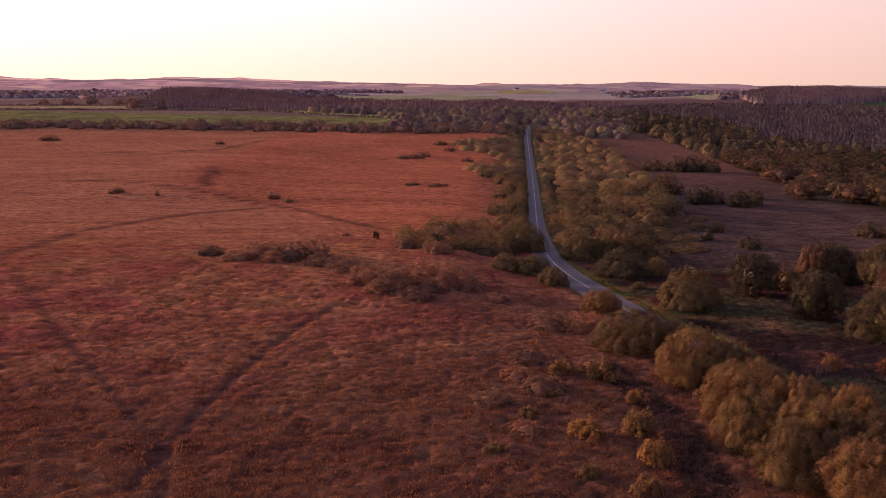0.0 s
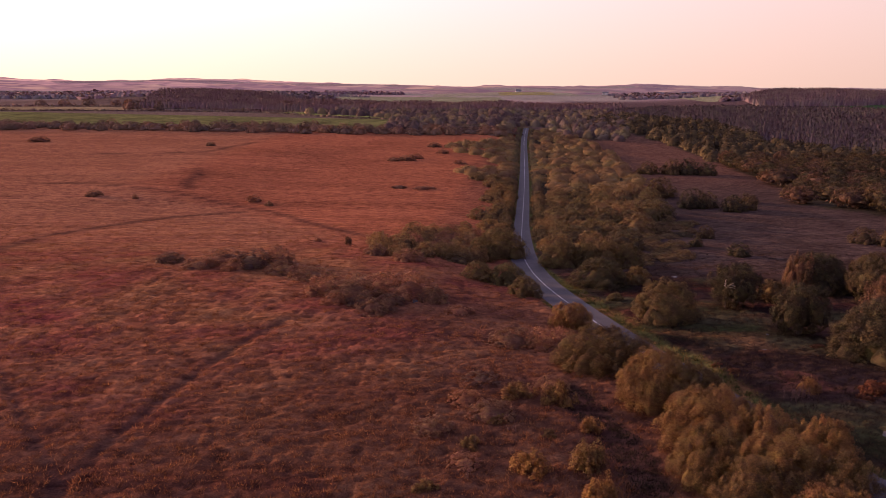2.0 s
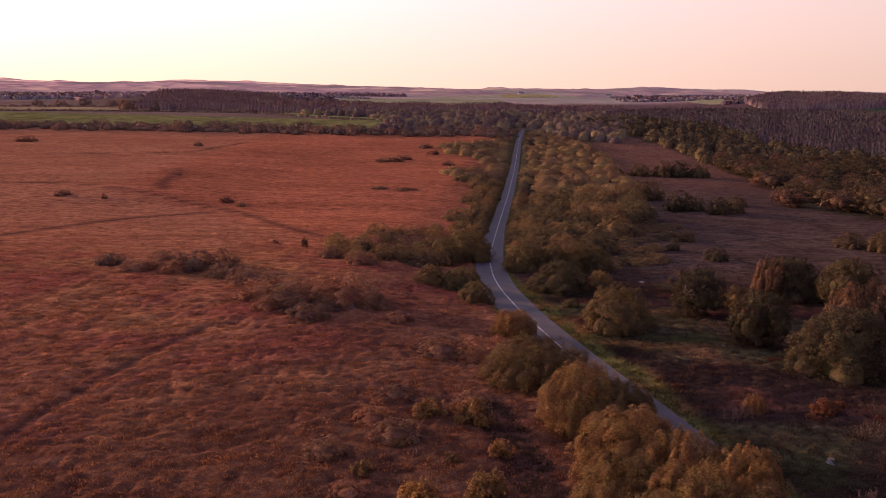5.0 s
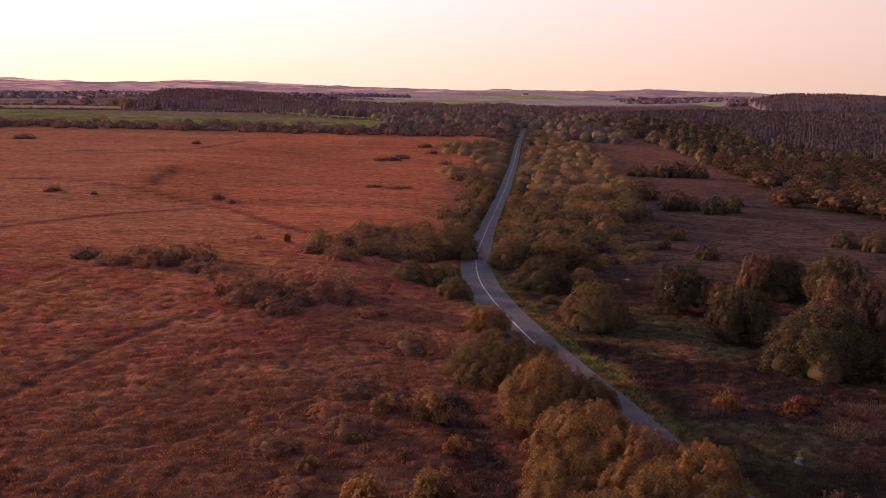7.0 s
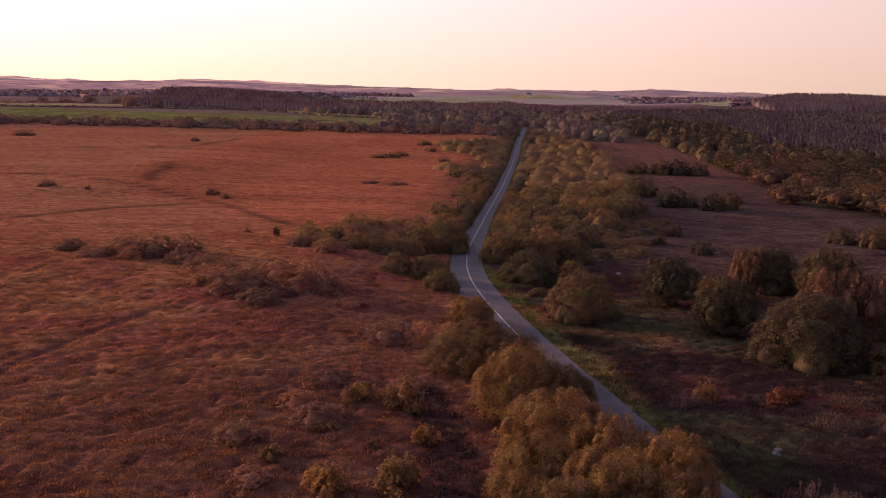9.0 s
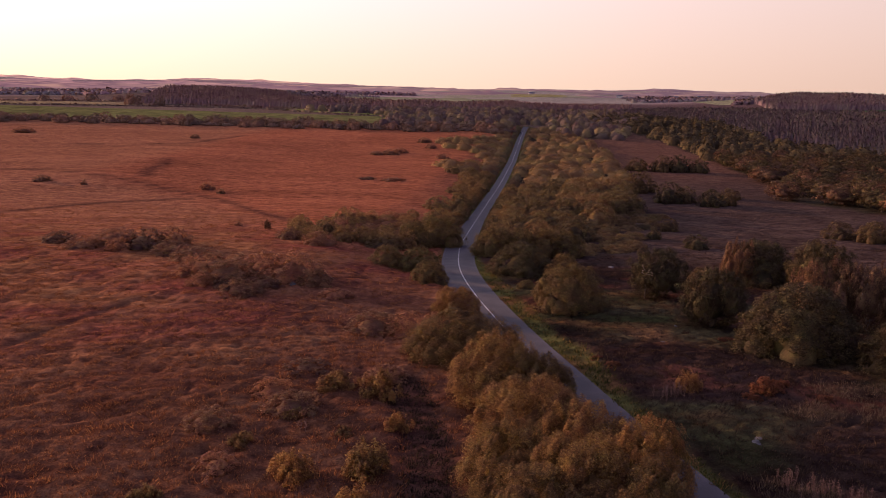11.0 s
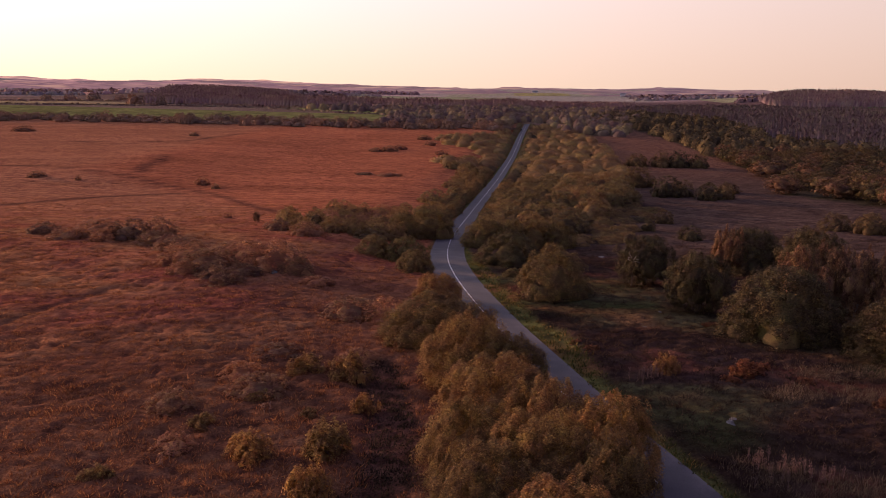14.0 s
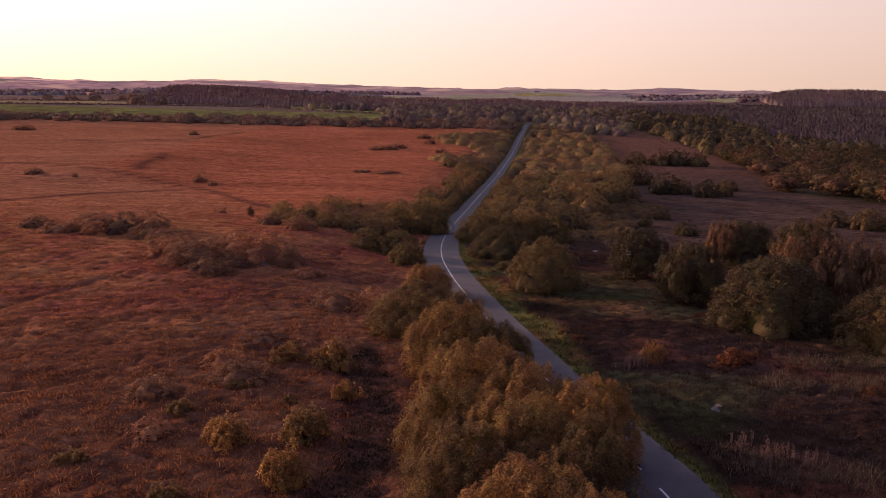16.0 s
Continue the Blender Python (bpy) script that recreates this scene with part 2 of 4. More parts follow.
def ridge_material(name, colour):
    """Hills lost in the evening haze: pale patchwork that glows towards the sun."""
    m, n, l, p = material(name)
    tc = n.new("ShaderNodeTexCoord")
    split = n.new("ShaderNodeSeparateXYZ")
    l.new(tc.outputs["Generated"], split.inputs[0])
    # Haze light is painted as emission, strongest at the sun's end.
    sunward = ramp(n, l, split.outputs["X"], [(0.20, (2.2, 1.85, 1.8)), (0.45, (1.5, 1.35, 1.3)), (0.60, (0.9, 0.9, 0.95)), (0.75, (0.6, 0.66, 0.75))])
    plots = n.new("ShaderNodeTexVoronoi")
    plots.inputs["Scale"].default_value = 1.0
    fit = n.new("ShaderNodeMapping")
    fit.inputs["Scale"].default_value = (0.008, 0.006, 0.13)
    l.new(tc.outputs["Object"], fit.inputs["Vector"])
    l.new(fit.outputs["Vector"], plots.inputs["Vector"])
    tone = n.new("ShaderNodeSeparateColor")
    l.new(plots.outputs["Color"], tone.inputs[0])
    patch = ramp(n, l, tone.outputs[0], [(0.0, (0.62, 0.62, 0.72)), (0.35, (0.82, 0.82, 0.88)), (0.6, (1, 1, 1)), (0.85, (1.12, 1.28, 1.02)), (1.0, (1.4, 1.42, 1.1))])
    hedge = n.new("ShaderNodeTexVoronoi")
    hedge.feature = "DISTANCE_TO_EDGE"
    hedge.inputs["Scale"].default_value = 1.0
    l.new(fit.outputs["Vector"], hedge.inputs["Vector"])
    rows = ramp(n, l, hedge.outputs["Distance"], [(0.04, (0.60, 0.58, 0.66)), (0.13, (1, 1, 1))])
    woods = noise_node(n, l, 0.006, 5)
    dark = ramp(n, l, woods.outputs["Fac"], [(0.47, (1, 1, 1)), (0.56, (0.66, 0.64, 0.74))])
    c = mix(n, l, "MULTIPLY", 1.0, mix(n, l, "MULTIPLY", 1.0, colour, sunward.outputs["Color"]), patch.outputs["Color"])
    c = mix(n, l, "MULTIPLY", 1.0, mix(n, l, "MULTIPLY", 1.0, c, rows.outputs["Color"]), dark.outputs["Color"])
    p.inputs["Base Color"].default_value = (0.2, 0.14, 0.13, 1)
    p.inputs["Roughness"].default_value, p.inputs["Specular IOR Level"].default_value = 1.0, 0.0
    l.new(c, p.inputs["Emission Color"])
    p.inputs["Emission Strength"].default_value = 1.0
    return m


def asphalt_material():
    """Old tarmac: chippings, patched tones, darker wheel paths and dusty edges (the point colour 'cover')."""
    m, n, l, p = material("worn_asphalt")
    patches, chips = noise_node(n, l, 0.35, 6), noise_node(n, l, 9.0, 5)
    c = ramp(n, l, patches.outputs["Fac"], [(0.3, (0.044, 0.038, 0.042)), (0.5, (0.060, 0.051, 0.055)), (0.7, (0.080, 0.068, 0.071))]).outputs["Color"]
    c = mix(n, l, "MULTIPLY", 1.0, c, ramp(n, l, chips.outputs["Fac"], [(0.3, (0.75, 0.75, 0.75)), (0.7, (1.25, 1.25, 1.25))]).outputs["Color"])
    worn = n.new("ShaderNodeVertexColor")
    worn.layer_name = "cover"
    l.new(mix(n, l, "MULTIPLY", 1.0, c, worn.outputs["Color"]), p.inputs["Base Color"])
    p.inputs["Roughness"].default_value = 0.85
    bump(n, l, chips.outputs["Fac"], 0.2, 0.05, p)
    return m


M_ASPHALT = asphalt_material()
M_PAINT = plain("worn_road_paint", [(0.35, (0.45, 0.44, 0.42)), (0.6, (0.78, 0.77, 0.74))], 5, 0.7, 0.1)


# ---- the lie of the land ----
def ss(a, b, v):
    u = np.clip((np.asarray(v, float) - a) / (b - a), 0, 1)
    return u * u * (3 - 2 * u)


def profile(heights):
    """A smooth line of heights by distance ahead."""
    at = np.arange(-900, 4700, 5.0)
    h = np.interp(at, [p[0] for p in heights], [p[1] for p in heights])
    wide = np.ones(7) / 7
    for _ in range(2):
        h = np.convolve(np.pad(h, 3, mode="edge"), wide, mode="valid")
    return at, h


ROAD_FALL = profile([(40, 1.0), (80, 1.0), (120, 0.0), (140, -0.7), (160, -1.5), (175, -2.2), (190, -3.1), (205, -4.2), (225, -5.7), (255, -7.3), (300, -8.6), (360, -9.3),
                     (450, -10.6), (600, -10.6), (700, -8.5), (800, -5.2), (920, 1.5), (1100, 8), (1400, 14), (2000, 24), (3000, 40), (4300, 62), (4650, 50)])
MOOR_FALL = profile([(40, 0), (205, 0), (231, -1.3), (260, -3.2), (300, -5.4), (341, -7.2), (450, -7.0), (600, -6.5), (800, -1.0), (950, 7), (1100, 11), (1400, 16), (2000, 24), (3000, 40), (4300, 62), (4650, 50)])
ROAD_X = profile([(40, 53), (80, 50.4), (100, 45.8), (120, 41.2), (140, 36.8), (160, 33.1), (175, 30.8), (190, 29.0), (205, 27.8), (225, 27.1), (255, 27.5), (300, 30.6), (360, 35.6), (450, 43.1), (600, 54.9), (800, 70.1), (920, 81.7), (1400, 120)])


def ground(x, y):
    """Height of the land without its tussocks."""
    x, y = np.asarray(x, float), np.asarray(y, float)
    side = x - np.interp(y, *ROAD_X)
    w = ss(-34, -4, side)
    z = np.interp(y, *MOOR_FALL) * (1 - w) + np.interp(y, *ROAD_FALL) * w
    z = z + 3.2 * ss(-60, -150, x) * ss(260, 400, y) * ss(800, 600, y)
    z = z + 25 * ss(2800, 4300, y) * ss(300, -1800, x)
    z = z + 15 * ss(1100, 1500, y) * np.exp(-(((x + 440) / 200) ** 2)) * ss(2400, 1500, y)
    z = z + 19 * ss(1300, 1600, y) * np.exp(-(((x - 690) / 190) ** 2)) * ss(2400, 1600, y)
    z = z + 11 * np.exp(-(((x - 190) / 200) ** 2) - ((y - 2280) / 240) ** 2)
    roll = np.sin(x / 310 + 1.3) * np.sin(y / 420 + 0.4) + 0.6 * np.sin(x / 170 - y / 260)
    return z + roll * 7 * ss(1800, 3400, y)


def lattice(i, j, seed):
    h = np.sin(i * 127.1 + j * 311.7 + seed * 74.7) * 43758.5453
    return h - np.floor(h)


def vnoise(x, y, seed=0):
    """Smooth noise between 0 and 1."""
    i, j = np.floor(x), np.floor(y)
    u, v = x - i, y - j
    u, v = u * u * (3 - 2 * u), v * v * (3 - 2 * v)
    a, b = lattice(i, j, seed), lattice(i + 1, j, seed)
    c, d = lattice(i, j + 1, seed), lattice(i + 1, j + 1, seed)
    return (a * (1 - u) + b * u) * (1 - v) + (c * (1 - u) + d * u) * v


ROAD = [(53, 40), (51.6, 62), (50.2, 82), (45.8, 100), (41.2, 120), (36.8, 140), (33.1, 160), (30.8, 175), (29.0, 190), (27.8, 205), (27.1, 225), (27.5, 255), (30.6, 300),
        (35.6, 360), (43.1, 450), (54.9, 600), (70.1, 800), (81.7, 920)]


def spline(points, step):
    """Points at even steps along a smooth line through the given ones."""
    p = np.array([points[0]] + list(points) + [points[-1]], float)
    out = []
    for a, b, c, d in zip(p, p[1:], p[2:], p[3:]):
        for t in np.linspace(0, 1, 24, endpoint=False):
            out.append(0.5 * (2 * b + (c - a) * t + (2 * a - 5 * b + 4 * c - d) * t**2 + (3 * b - a - 3 * c + d) * t**3))
    out = np.array(out + [p[-1]])
    run = np.r_[0, np.cumsum(np.hypot(*np.diff(out, axis=0).T))]
    at = np.arange(0, run[-1], step)
    return np.stack([np.interp(at, run, out[:, k]) for k in (0, 1)], 1)


road_line = spline(ROAD, 1.0)


def off_line(x, y, line):
    """Distance to a line of points, and on which side (right: plus)."""
    best = np.full(np.shape(x), 1e9)
    side = np.zeros(np.shape(x))
    for a, b in zip(line[:-1], line[1:]):
        d = b - a
        t = np.clip(((x - a[0]) * d[0] + (y - a[1]) * d[1]) / (d @ d), 0, 1)
        px, py = x - a[0] - t * d[0], y - a[1] - t * d[1]
        r = np.hypot(px, py)
        near = r < best
        best = np.where(near, r, best)
        side = np.where(near, np.sign(d[1] * px - d[0] * py), side)
    return best, side


road_far = spline(ROAD, 6.0)
TRACKS = [
    (2.8, [(-150, 165), (-111, 204), (-112, 256), (-97, 307), (-72, 336)]),
    (4.0, [(-115, 396), (-124, 425), (-128, 457), (-138, 485)]),
    (2.6, [(-220, 410), (-177, 407), (-136, 392), (-118, 383), (-88, 357), (-63, 334), (-39, 293), (-19, 261)]),
    (1.1, [(-98, 184), (-72, 146), (-51, 116), (-39, 99), (-31, 87), (-27, 70)]),
    (1.1, [(-22, 153), (-27, 133), (-30, 114), (-32, 92), (-32, 75)]),
    (3.4, [(-158, 700), (-170, 611), (-233, 584)]),
    (3.0, [(25, 70), (27, 85), (27.5, 97), (25, 110), (22, 122)]),
]


THICKET = [(36, 262), (42, 330), (53, 490), (66, 640), (77, 794), (89, 880), (119, 855), (128, 718), (124, 620), (119, 548), (100, 410), (92, 352), (78, 330), (64, 275), (57, 238), (42, 240)]
PLANTATION = [(200, 1130), (222, 1090), (290, 980), (290, 806), (318, 690), (350, 590), (410, 640), (660, 1050), (600, 1300), (300, 1300)]
SPRUCE_WOOD = [(-430, 1190), (-310, 1180), (-190, 1130), (-46, 1130), (100, 1180), (260, 1300), (240, 1350), (-100, 1290), (-230, 1330), (-330, 1500), (-500, 1500)]
HILL_WOOD = [(500, 1420), (640, 1400), (780, 1440), (900, 1560), (880, 1700), (600, 1700), (520, 1560)]
MIXED_WOOD = [(-60, 830), (60, 860), (70, 940), (100, 940), (110, 830), (160, 800), (210, 1000), (300, 1250), (90, 1180), (-50, 1100), (-200, 1100), (-60, 1000)]
WOOD_EDGE = [(150, 1000), (178, 890), (197, 783), (193, 662), (192, 563), (180, 440), (160, 395), (185, 345), (300, 330), (420, 640), (350, 590), (318, 690), (290, 806), (290, 980), (222, 1090)]
WOODS = [THICKET, PLANTATION, SPRUCE_WOOD, HILL_WOOD, MIXED_WOOD, WOOD_EDGE]


def within_plot(x, y, plot):
    """1 inside a plot of ground, 0 outside."""
    hit = np.zeros(np.shape(x), bool)
    for (ax, ay), (bx, by) in zip(plot, plot[1:] + plot[:1]):
        if ay != by:
            hit ^= ((ay > y) != (by > y)) & (x < (bx - ax) * (y - ay) / (by - ay) + ax)
    return hit.astype(float)


def cover(x, y):
    """What grows where, as colour with far haze and near vignette put in, and how tussocky it is."""
    d, side = off_line(x, y, road_far)
    right = ss(-1.0, 2.0, d * side)
    big, mid = vnoise(x / 38, y / 38, 3), vnoise(x / 9, y / 9, 4)
    fine = 0.5 + (vnoise(x / 2.4, y / 2.4, 5) - 0.5) * ss(300, 150, y)
    mid = 0.5 + (mid - 0.5) * (0.4 + 0.6 * ss(420, 200, y))
    moor = np.array([0.27, 0.102, 0.052])[:, None] + np.array([0.04, 0.035, 0.008])[:, None] * (mid - 0.5) * 2 + np.array([-0.02, -0.03, 0.0])[:, None] * (big - 0.4)
    streak = 0.25 + 0.5 * vnoise(x / 55, y / 40, 15)
    bands = vnoise(x / 46 + y / 60, y / 7, 16) * 0.6 + vnoise(x / 17, y / 3.6, 17) * 0.4
    red = np.array([0.35, 0.122, 0.058])[:, None] * (0.82 + 0.36 * streak) * (0.72 + 0.56 * bands)
    straw = np.array([0.345, 0.150, 0.076])[:, None] * (0.70 + 0.60 * bands)
    west = ss(10, -25, x - np.interp(y, [200, 261, 293, 334, 383, 410, 480, 700], [-19, -19, -39, -63, -118, -135, -138, -150]))
    west = west * (0.55 + 0.45 * streak)
    red = red * (1 - west) + straw * west
    out_there = ss(200, 270, y)
    moor = moor * (1 - out_there) + red * out_there
    moor = moor * (0.75 + 0.5 * fine)
    # Nearest sedge, darkened further to put lens vignetting into its colour.
    sedge_vignette = ss(150, 85, y + 12 * (big - 0.5))
    moor = moor * (1 - 0.75 * sedge_vignette) + np.array([0.094, 0.043, 0.026])[:, None] * (0.7 + 0.6 * mid) * 0.75 * sedge_vignette
    near_scrub = ss(60, 25, d) * ss(230, 150, y)
    rank = np.array([0.125, 0.062, 0.035])[:, None] * (0.7 + 0.6 * mid)
    moor = moor * (1 - 0.7 * near_scrub) + rank * 0.7 * near_scrub
    heath = np.array([0.040, 0.024, 0.019])[:, None] * (0.5 + 1.0 * mid) + np.array([0.020, 0.030, 0.006])[:, None] * ss(0.45, 0.75, vnoise(x / 14, y / 11, 23))
    heath = heath + np.array([0.055, 0.014, 0.006])[:, None] * ss(0.58, 0.85, vnoise(x / 7, y / 5, 24))
    open_right = np.array([0.086, 0.056, 0.043])[:, None] * (0.65 + 0.7 * mid) + np.array([0.07, 0.025, 0.01])[:, None] * ss(400, 600, y)
    k = ss(190, 240, y + 0.2 * (x - 80))
    heath = heath * (1 - k) + open_right * k
    c = moor * (1 - right) + heath * right
    # Farmland pales with distance: haze is put into its colour.
    hazy_farm = np.array([0.40, 0.285, 0.25])[:, None] * (0.75 + 0.5 * vnoise(x / 160, y / 120, 8)) + np.array([-0.05, 0.02, -0.02])[:, None] * ss(0.5, 0.62, vnoise(x / 240, y / 150, 9))
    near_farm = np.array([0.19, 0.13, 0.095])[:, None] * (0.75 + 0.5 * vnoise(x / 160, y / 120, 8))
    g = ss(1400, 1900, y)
    hazy_farm = near_farm * (1 - g) + hazy_farm * g
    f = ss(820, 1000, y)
    c = c * (1 - f) + hazy_farm * f
    green = np.array([0.095, 0.092, 0.03])[:, None] * (0.7 + 0.6 * fine)
    dry = ss(0.5, 0.75, vnoise(x / 6, y / 8, 25))
    green = green * (1 - dry) + np.array([0.16, 0.085, 0.035])[:, None] * dry
    wide = 4.0 + 2.4 * right * ss(105, 125, y) * ss(230, 190, y) * (0.5 + 0.9 * mid) + 0.4
    v = ss(wide + 1.2, wide - 0.6, d)
    c = c * (1 - v) + green * v
    tuss = 1.0 - v
    for w, pts in TRACKS:
        td, _ = off_line(x, y, spline(pts, 5.0))
        m = (0.68 if w > 2 else 0.66) * ss(w * 1.25, w * 0.4, td + 0.5 * (fine - 0.5) + (1.5 if w > 2 else 0.3) * (mid - 0.5))
        c = c * (1 - m) + np.array([0.075, 0.037, 0.028])[:, None] * m
        tuss = tuss * (1 - 0.9 * m)
    rough = ss(190, 240, x) * ss(880, 980, y) * ss(1900, 1600, y)
    c = c * (1 - rough) + np.array([0.14, 0.09, 0.08])[:, None] * rough
    for plot in WOODS:
        m = 0.9 * within_plot(x, y, plot)
        c = c * (1 - m) + np.array([0.05, 0.042, 0.026])[:, None] * m
    return np.clip(c, 0.01, 0.9), tuss, d


def mounds(x, y, cell, seed):
    """Rounded tussocks with narrow gaps: 1 on top of each, 0 between."""
    i, j = np.floor(x / cell), np.floor(y / cell)
    best = np.full(np.shape(x), 9.0)
    for a in (-1, 0, 1):
        for c in (-1, 0, 1):
            px = (i + a + 0.15 + 0.7 * lattice(i + a, j + c, seed)) * cell
            py = (j + c + 0.15 + 0.7 * lattice(i + a, j + c, seed + 5)) * cell
            best = np.minimum(best, np.hypot(x - px, y - py) / (cell * (0.55 + 0.35 * lattice(i + a, j + c, seed + 9))))
    return np.sqrt(np.clip(1 - best**2, 0, 1))


def height(x, y, tuss, d):
    """The land with its tussocks and hollows."""
    lumps = 0.5 * mounds(x, y, 1.35, 31) * ss(250, 150, y) + 0.34 * (vnoise(x / 3.4, y / 3.0, 11) - 0.5) * ss(340, 220, y) + 0.28 * (vnoise(x / 8, y / 7, 13) - 0.5)
    return ground(x, y) + lumps * tuss * ss(4.0, 6.5, d) * ss(600, 260, y)


def mesh_of(name, verts, faces, mat, smooth=False, colours=None, normals=None):
    """A mesh from corners and faces (one array of faces, or a list of such arrays), with its corners' normals where given."""
    me = bpy.data.meshes.new(name)
    verts = np.asarray(verts, np.float32)
    groups = [np.asarray(f, np.int32) for f in (faces if isinstance(faces, list) else [faces]) if len(f)]
    me.vertices.add(len(verts))
    me.vertices.foreach_set("co", verts.ravel())
    sizes = np.concatenate([np.full(len(f), f.shape[1]) for f in groups])
    corners = np.concatenate([f.ravel() for f in groups])
    me.loops.add(len(corners))
    me.loops.foreach_set("vertex_index", corners)
    me.polygons.add(len(sizes))
    me.polygons.foreach_set("loop_start", np.r_[0, np.cumsum(sizes)[:-1]].astype(np.int32))
    me.polygons.foreach_set("use_smooth", np.full(len(sizes), smooth))
    me.update(calc_edges=True)
    me.materials.append(mat)
    if colours is not None:
        layer = me.color_attributes.new("cover", "FLOAT_COLOR", "POINT")
        layer.data.foreach_set("color", np.c_[colours, np.ones(len(colours))].astype(np.float32).ravel())
    if normals is not None:
        bent = me.attributes.new("custom_normal", "FLOAT_VECTOR", "POINT")
        bent.data.foreach_set("vector", np.asarray(normals, np.float32).ravel())
        me.update()
    return me


def grid_quads(rows, cols):
    i = np.arange(rows * cols).reshape(rows, cols)
    return np.stack([i[:-1, :-1], i[:-1, 1:], i[1:, 1:], i[1:, :-1]], -1).reshape(-1, 4)


def axis(lo, a, b, hi, step, grow):
    """Even steps from a to b, then wider and wider ones out to lo and hi."""
    out = list(np.arange(a, b, step))
    s, v = step, b
    while v < hi:
        out.append(v)
        s *= grow
        v += s
    s, v, low = step, a, []
    while v > lo:
        s *= grow
        v -= s
        low.append(v)
    return np.array(low[::-1] + out)


gx = axis(-4300, -62, 80, 4300, 0.60, 1.05)
gy = axis(-900, 64, 134, 4650, 0.52, 1.027)
X, Y = np.meshgrid(gx, gy)
x, y = X.ravel(), Y.ravel()
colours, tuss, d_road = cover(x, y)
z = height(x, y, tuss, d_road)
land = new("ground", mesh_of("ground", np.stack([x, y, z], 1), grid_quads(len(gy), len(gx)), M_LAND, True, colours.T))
tagged(land, "rolling moorland of orange tussock grass and brown heath", "moorland", kind="structure")


# ---- distance ----
def ridge(y0, drop, colour, seed):
    """One line of far hills, with a wooded skyline."""
    rx = np.arange(-3400, 3400, 5.0)
    skyline = 36 + y0 * ((ground(rx, 0 * rx + 4300) - 36) / 4300 - drop)
    top = np.maximum(ground(rx, 0 * rx + y0) + 1.5, skyline) + 9 * (vnoise(rx / 420, 0 * rx, seed) - 0.5) * (drop > 0)
    top = top + 5.0 * ss(0.45, 0.85, vnoise(rx / 75, 0 * rx, seed + 1)) * (0.55 + 0.9 * vnoise(rx / 22, 0 * rx, seed + 2)) + 2.0 * vnoise(rx / 24, 0 * rx, seed + 3)
    rows = [(-260, -12.0, 0.0), (-150, 0.0, 0.55), (-50, 0.0, 0.93), (0, 0.0, 1.0), (60, 0.0, 0.9), (240, -14.0, 0.0)]
    foot = ground(rx, 0 * rx + y0 - 260)
    v = np.concatenate([np.stack([rx, 0 * rx + y0 + dy, (foot + sink) * (1 - k) + top * k], -1) for dy, sink, k in rows])
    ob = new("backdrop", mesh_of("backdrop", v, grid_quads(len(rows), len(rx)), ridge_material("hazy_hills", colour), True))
    tagged(ob, "hazy mauve far hills with fields and woods", "hills", kind="structure")


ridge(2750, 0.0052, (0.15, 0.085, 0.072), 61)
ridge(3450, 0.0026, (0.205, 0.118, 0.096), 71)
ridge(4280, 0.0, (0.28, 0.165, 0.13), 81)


# ---- the road ----
def ribbon(line, left, right, lift, name, mat, cols=5):
    """A strip along a line; left and right may change along it."""
    left, right = np.broadcast_to(left, len(line)), np.broadcast_to(right, len(line))
    d = np.gradient(line, axis=0)
    d /= np.hypot(d[:, 0], d[:, 1])[:, None]
    n = np.stack([d[:, 1], -d[:, 0]], 1)
    verts = []
    for u in np.linspace(0, 1, cols):
        s = -left * (1 - u) + right * u
        p = line + n * s[:, None]
        verts.append(np.c_[p, ground(p[:, 0], p[:, 1]) + lift - 0.02 * abs(s)])
    v = np.stack(verts, 1).reshape(-1, 3)
    across = np.linspace(-1, 1, cols)
    worn = 1.0 - 0.16 * np.exp(-(((abs(across) - 0.5) / 0.22) ** 2)) + 0.35 * ss(0.82, 1.0, abs(across))
    tone = np.outer(0.88 + 0.24 * vnoise(line[:, 1] / 9, line[:, 0] / 9, 27), worn).reshape(-1, 1) * (1.0, 0.985, 0.97)
    return mesh_of(name, v, grid_quads(len(line), cols), mat, True, tone)


road = tagged(new("road", ribbon(road_line, 3.8 - 0.9 * ss(240, 330, road_line[:, 1]), 3.8 - 1.2 * ss(240, 330, road_line[:, 1]), 0.16, "road", M_ASPHALT, 15)), "narrow worn asphalt country road with dashed centre line", "road", kind="structure")
dash_at, k = 12.0, 0
run = np.r_[0, np.cumsum(np.hypot(*np.diff(road_line, axis=0).T))]
while dash_at < run[-1] - 8:
    here = np.interp(dash_at, run, road_line[:, 1])
    long, gap = (2.2, 3.2) if here < 145 else (4.6, 1.0) if here < 215 else (4.0, 2.6)
    at = np.linspace(dash_at, dash_at + long, 5)
    piece = np.stack([np.interp(at, run, road_line[:, c]) for c in (0, 1)], 1)
    dash = new("marking", ribbon(piece, 0.085, 0.085, 0.185, "marking", M_PAINT, 2))
    dash.parent = road
    dash_at += long + gap


